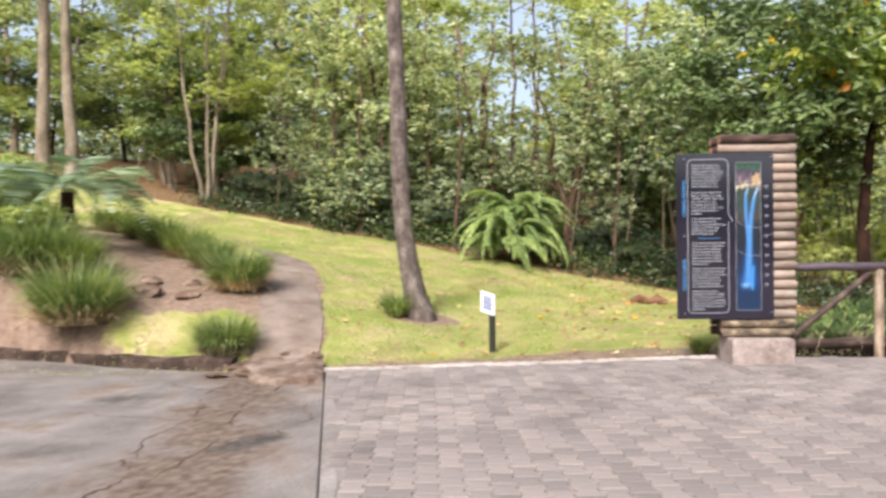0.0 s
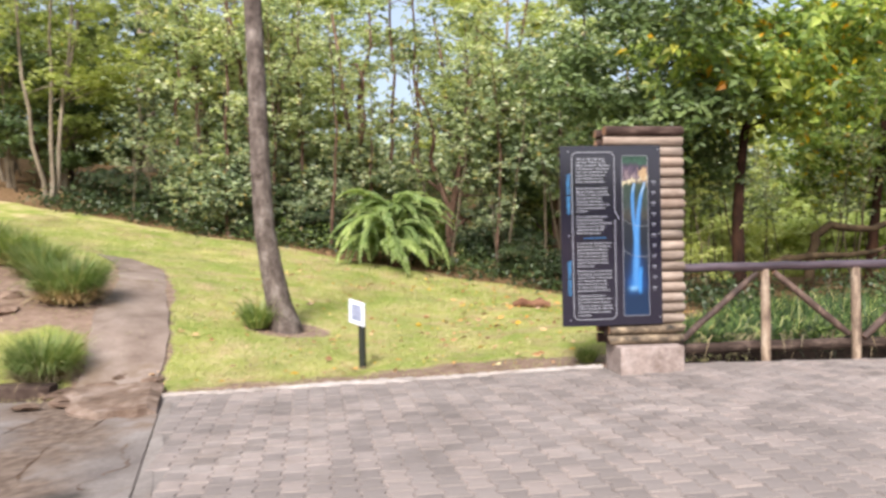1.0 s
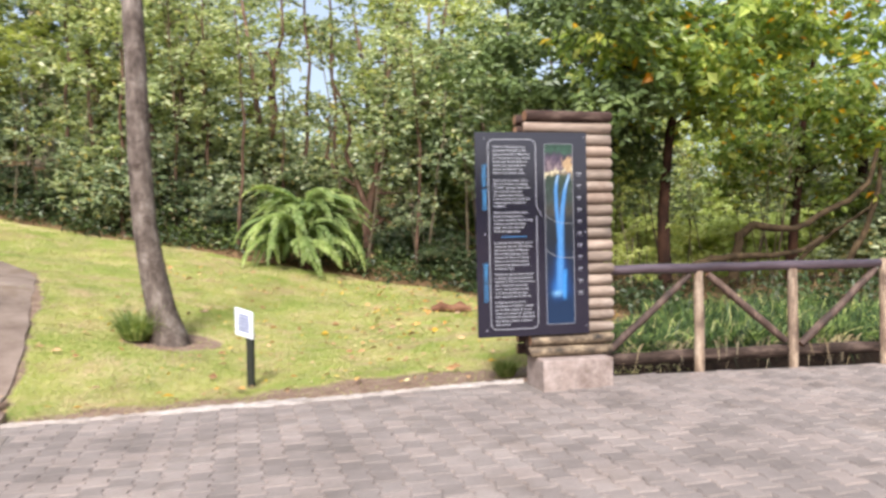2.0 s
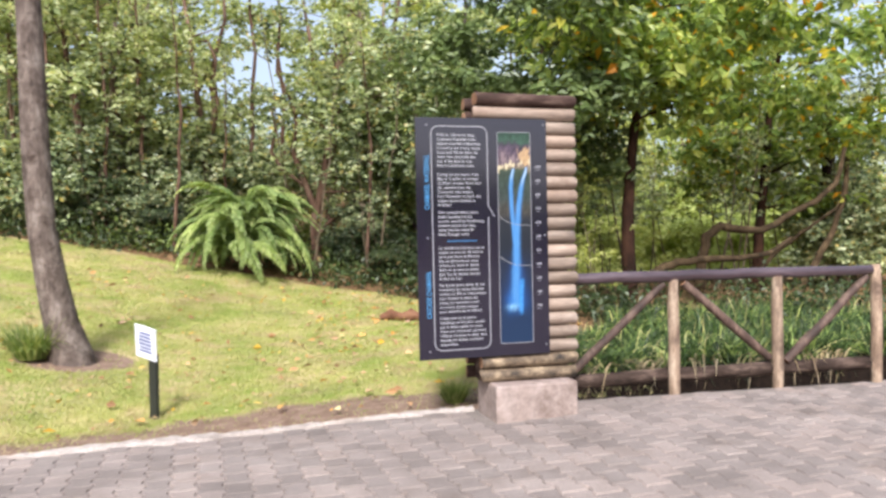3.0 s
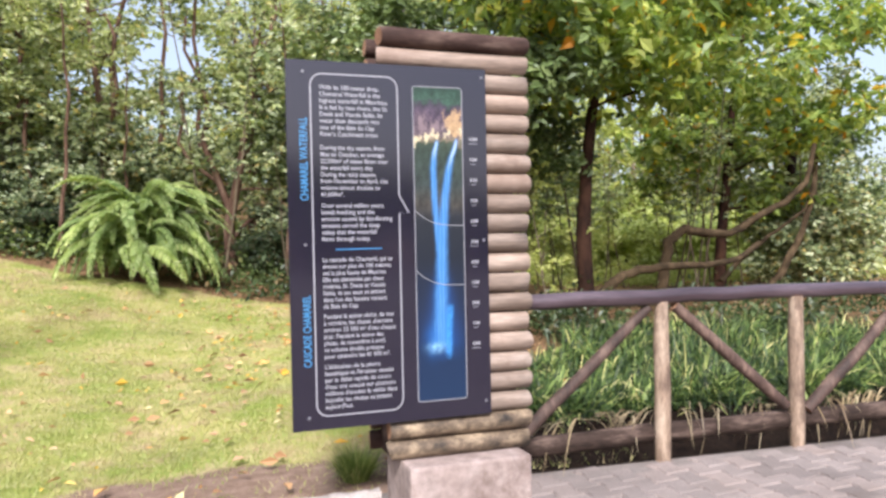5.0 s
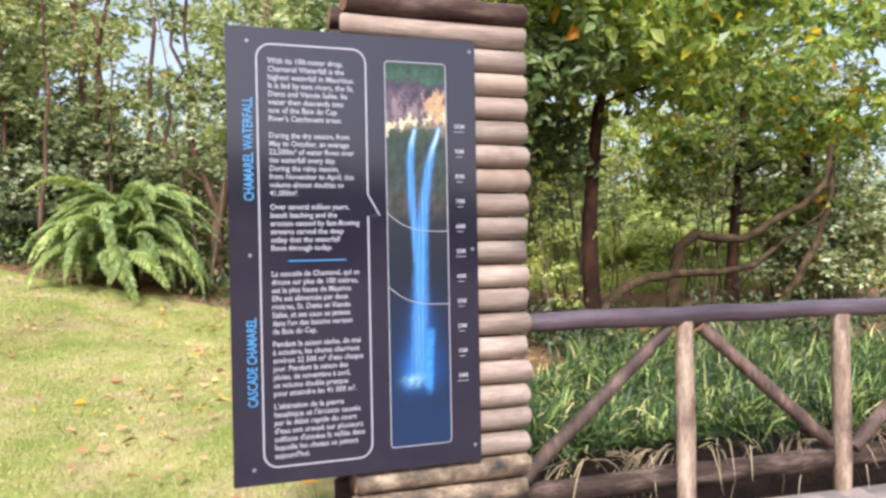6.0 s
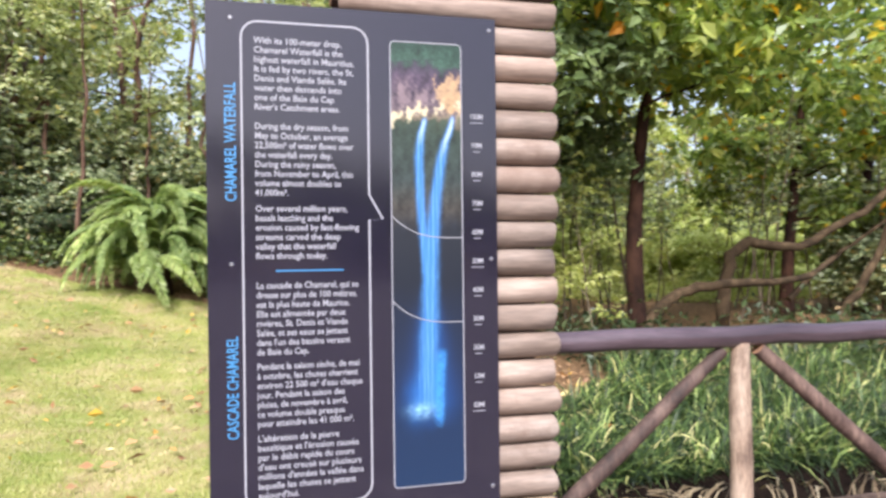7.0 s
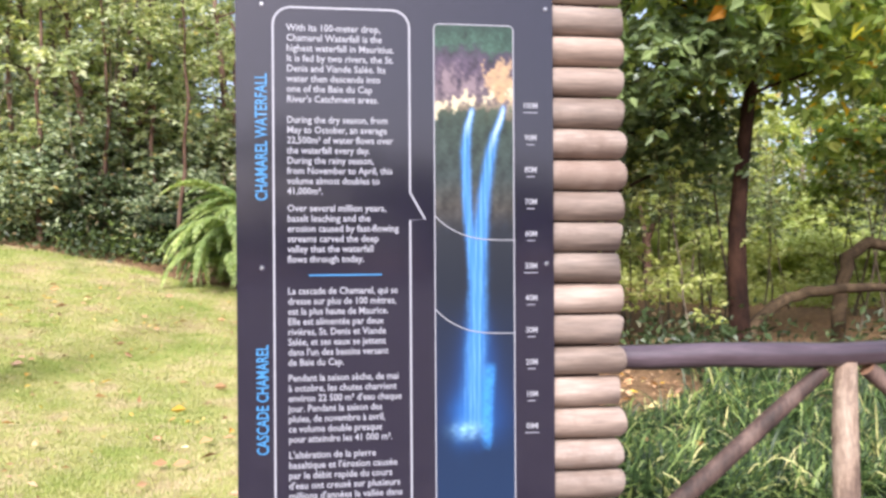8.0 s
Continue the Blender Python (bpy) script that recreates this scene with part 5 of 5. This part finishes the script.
def border_grass():
    nr = np.random.default_rng(31)
    V, F, n0 = [], [], 0
    for k in range(470):
        x = nr.uniform(4.05, 10.5)
        y = 9.98 + nr.uniform(0, 1) ** 1.6 * (1.9 + 2.6 * float(step(5.2, 7.5, x)))
        n = 110
        base = np.stack([x + nr.normal(0, 0.07, n), y + nr.normal(0, 0.07, n), np.zeros(n)], 1)
        base[:, 2] = land(base[:, 0], base[:, 1]) - 0.04
        a = nr.uniform(0, 2 * math.pi, n)
        out = nr.uniform(0.15, 1.2, n)
        lean = np.stack([np.cos(a) * out + 0.42, np.sin(a) * out * (0.6 if y < 10.1 else 1.0) + 0.02], 1)
        ln = nr.uniform(0.4, 1.0, n) * float(0.62 + 0.3 * step(5.0, 7.2, x))
        v, f = blade_arrays(base, np.concatenate([lean, np.ones((n, 1))], 1), ln, nr.uniform(0.011, 0.023, n), nr.uniform(0.35, 1.1, n), nr, 4)
        V.append(v)
        F.append(f + n0)
        n0 += len(v)
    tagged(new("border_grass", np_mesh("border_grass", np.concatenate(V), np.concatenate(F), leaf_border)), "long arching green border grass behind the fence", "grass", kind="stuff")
    spots = np.array([4.5, 4.62, 5.02, 5.1, 5.48, 5.95, 6.04, 6.12, 6.45, 6.8, 6.95])
    n = 10 * len(spots)
    base = np.stack([np.repeat(spots, 10) + nr.normal(0, 0.09, n), 8.84 + nr.uniform(0, 0.1, n), nr.uniform(0.24, 0.32, n)], 1)
    side = np.repeat(nr.normal(0, 0.7, len(spots)), 10)
    way = np.stack([side + nr.normal(0, 0.25, n), -nr.uniform(0.4, 1.0, n), nr.uniform(0.3, 0.9, n)], 1)
    v, f = blade_arrays(base, way, nr.uniform(0.22, 0.46, n), nr.uniform(0.009, 0.017, n), nr.uniform(0.7, 1.4, n), nr, 4)
    tagged(new("dry_grass", np_mesh("dry_grass", v, f, leaf_dry)), "dry straw-coloured grass hanging over the bottom rail", "grass", kind="stuff")


border_grass()


def ground_cover(name, label, seed, count, sunny_side, material, field=(5.0, 20.0, 14.4, 25.0)):
    """Low leafy undergrowth on the floor of the wood."""
    nr = np.random.default_rng(seed)
    V, F, n0 = [], [], 0
    for k in range(count):
        if sunny_side:
            x, y = nr.uniform(field[0], field[1]), nr.uniform(field[2], field[3])
        else:
            x = nr.uniform(-9.0, 5.5)
            y = float(back_edge(x)) + 0.22 + abs(nr.normal(0, 1.3))
        if (y < back_edge(x) + 0.15 and x < 4.9 + 0.09 * (y - 9)) or math.hypot(x - 7.9, y - 15.4) < 0.6 or math.hypot(x - 0.8, y - 18.8) < 1.0:
            continue
        n = 105
        p = np.stack([x + nr.normal(0, 0.3, n), y + nr.normal(0, 0.25, n), np.zeros(n)], 1)
        p[:, 2] = land(p[:, 0], p[:, 1]) + np.abs(nr.normal(0, 0.26, n)) + 0.02
        ln = nr.uniform(0.07, 0.17, n)
        v, f = leaf_arrays(p, nr.normal(size=(n, 3)) + np.array([0, -0.3, 0.3]), ln, ln * 0.5, nr)
        V.append(v)
        F.append(f + n0)
        n0 += len(v)
    tagged(new(name, np_mesh(name, np.concatenate(V), np.concatenate(F), material)), label, "undergrowth", kind="stuff")


ground_cover("undergrowth", "low undergrowth on the woodland floor, coloured light green as if sunlit", 61, 420, True, leaf_light, (6.0, 26.0, 23.0, 33.0))
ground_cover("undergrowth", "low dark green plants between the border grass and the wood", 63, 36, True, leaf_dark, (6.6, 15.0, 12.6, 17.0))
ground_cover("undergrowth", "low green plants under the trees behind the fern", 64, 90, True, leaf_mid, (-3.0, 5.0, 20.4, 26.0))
ground_cover("undergrowth", "low dark green undergrowth, darkened for shade along the lawn's edge", 62, 85, False, leaf_dark)


def lawn_blades():
    nr = np.random.default_rng(41)
    n = 420000
    x = nr.uniform(-8.5, 5.0, n)
    y = EDGE_Y + 11.5 * nr.uniform(0, 1, n) ** 1.6
    keep = (lawn_cover(x, y) + nr.normal(0, 0.3, n) > 0.55) & (y < back_edge(x) + 0.4)
    x, y = x[keep][:230000], y[keep][:230000]
    n = len(x)
    base = np.stack([x, y, land(x, y) + 0.02 * wave(x, y, 0.7) * step(9, 11, y) - 0.004], 1)
    way = np.concatenate([nr.normal(0, 0.7, (n, 2)), np.ones((n, 1))], 1)
    far = 1 + (y - 9) * 0.07
    ln = nr.uniform(0.025, 0.055, n)
    side = unit(np.concatenate([nr.normal(0, 1, (n, 2)), np.zeros((n, 1))], 1)) * (0.0045 * far)[:, None]
    tip = base + unit(way) * ln[:, None]
    v = np.stack([base - side, base + side, tip], 1).reshape(-1, 3)
    tagged(new("lawn_grass", np_mesh("lawn_grass", v, np.arange(3 * n).reshape(-1, 3), leaf_lawn)), "short mown yellow-green lawn grass", "grass", kind="stuff")


lawn_blades()


def fallen_leaves():
    nr = np.random.default_rng(43)
    n = 1300
    x, y = nr.uniform(-2.0, 4.2, n), EDGE_Y + 0.15 + nr.uniform(0, 1, n) * 9.0
    x[:260] = nr.uniform(2.0, 4.4, 260)
    y[:260] = nr.uniform(12.0, 17.5, 260)
    x[260:640], y[260:640] = nr.uniform(4.5, 6.3, 380), nr.uniform(10.9, 14.5, 380)
    keep = (y < back_edge(x) + 0.3) | (x > 4.4)
    x, y = x[keep], y[keep]
    n = len(x)
    base = np.stack([x, y, land(x, y) + 0.055 + 0.02 * wave(x, y, 0.7) * step(9, 11, y)], 1)
    ln = 0.035 + 0.12 * nr.uniform(0, 1, n) ** 2.2
    way = np.concatenate([nr.normal(0, 1, (n, 2)), nr.normal(0, 0.12, (n, 1))], 1)
    v, f = leaf_arrays(base, way, ln, ln * nr.uniform(0.35, 0.6, n), nr, 0.2)
    tagged(new("fallen_leaves", np_mesh("fallen_leaves", v, f, leaf_fallen)), "scattered dry orange and brown fallen leaves on lawn and soil", "leaves", kind="stuff")


fallen_leaves()


# ---- stones ----
def stone(x, y, sx, sy, sz_, seed, label, lift=0.0):
    r = random.Random(seed)
    bm = bmesh.new()
    bmesh.ops.create_icosphere(bm, subdivisions=2, radius=1.0)
    for v in bm.verts:
        k = 1 + 0.6 * noise.noise(v.co * 1.1 + Vector((seed * 1.7, 0, 0))) + 0.3 * noise.noise(v.co * 2.7 + Vector((0, seed, 0)))
        v.co = Vector((v.co.x * sx, v.co.y * sy, max(-0.6, min(0.75, v.co.z)) * sz_)) * k
    me = bpy.data.meshes.new("stone")
    bm.to_mesh(me)
    bm.free()
    me.materials.append(stone_mat)
    thing("stone", pose(x, y, gz(x, max(y, 9.0)) + lift, 0, 0, r.uniform(0, 360)), label, "stone", "stones by the path", me)


for i, (x, y, a, b, c) in enumerate(((-2.75, 9.1, 0.24, 0.16, 0.06), (-2.4, 9.25, 0.2, 0.14, 0.06), (-2.05, 9.12, 0.22, 0.15, 0.06), (-2.6, 8.82, 0.25, 0.14, 0.05), (-1.85, 9.35, 0.15, 0.1, 0.06), (-2.1, 8.8, 0.24, 0.12, 0.05), (-3.0, 9.15, 0.18, 0.12, 0.07), (-2.3, 9.5, 0.15, 0.1, 0.05), (-2.35, 8.45, 0.3, 0.12, 0.035), (-1.75, 8.62, 0.16, 0.1, 0.04), (-1.95, 8.2, 0.2, 0.09, 0.03), (-2.9, 8.5, 0.16, 0.1, 0.035))):
    stone(x, y, a, b, c, i + 1, "flat broken brown stone where the path meets the concrete", 0.0)
for i, (x, y, a, b, c) in enumerate(((-4.9, 10.7, 0.3, 0.2, 0.14), (-4.3, 10.8, 0.25, 0.16, 0.1), (-5.2, 11.2, 0.24, 0.18, 0.1), (-4.6, 11.5, 0.2, 0.2, 0.08))):
    stone(x, y, a, b, c, i + 20, "low brown stone half buried in the bed", 0.0)
log_x, log_y = 3.55, 15.1
cut = thing("fallen_log", pose(log_x, log_y, gz(log_x, log_y) + 0.06, 0, 0, -12), "short reddish rotten log lying at the lawn's edge", "log")
r = random.Random(3)
part("wood", Geo().tube([(-0.38, 0, -0.02), (-0.2, 0.03, 0.03), (0.0, 0.0, 0.0), (0.15, -0.02, 0.03), (0.36, 0.02, -0.03)], [0.05, 0.1, 0.07, 0.1, 0.04], 10, rough=0.4, rng=r).mesh("wood", surface("rotten_wood", (0.08, 0.035, 0.02), (0.16, 0.075, 0.045), (0.25, 0.13, 0.08), 4, 30, 0.9, 0.6, 0.01)), cut)

# ---- pavers ----
PL, PW, PA = 0.204, 0.162, 0.024


def paver_outline(gap=0.0022):
    a, b, e = (PW + PA) / 2 - gap, (PW - PA) / 2 - gap, PL / 2 - gap
    m, n = PL * 0.27, PL * 0.13
    half = [(a, -e), (a, -m), (b, -n), (b, n), (a, m), (a, e)]
    return half + [(-x, y) for x, y in reversed(half)]


def paver_geo(shrink=0.0105, deep=0.015):
    out = paver_outline()
    top = [(x * (1 - shrink / 0.09), y * (1 - shrink / 0.1), 0.0) for x, y in out]
    low = [(x, y, -deep) for x, y in out]
    n = len(out)
    return top + low, [tuple(range(n))] + [(n + i, n + (i + 1) % n, (i + 1) % n, i) for i in range(n)]


pv, pf = paver_geo()
paver_mesh = Geo().add(pv, pf).mesh("paver", paver_mat, False)
rot = radians(7)
ca, sa_ = math.cos(rot), math.sin(rot)
r = random.Random(17)
rest = Geo()
pva = np.array(pv)
for i in range(-30, 92):
    for j in range(-26, 48):
        u, w = i * PW, (j + (0.5 if i % 2 else 0)) * PL
        x, y = u * ca - w * sa_, u * sa_ + w * ca
        if not (left_edge(y) + 0.11 < x < 12.5 and -3.0 < y < EDGE_Y - 0.12):
            continue
        if 3.2 < x < 4.0 and y > 8.1:
            continue
        z = float(pave_z(x)) + r.uniform(-0.003, 0.003)
        tx, ty = r.uniform(-1.0, 1.0), r.uniform(-1.0, 1.0)
        m = pose(x, y, z, tx, ty, 7 + r.uniform(-0.8, 0.8))
        if -0.2 < x < 4.9 and 3.5 < y < 5.5:
            ob = part("paver", paver_mesh, pavement)
            ob.matrix_basis = m
        else:
            m3 = np.array(m)
            rest.add((pva @ m3[:3, :3].T + m3[:3, 3]).tolist(), pf)
part("paver_field", rest.mesh("paver_field", paver_field_mat, False), pavement, kind="stuff")
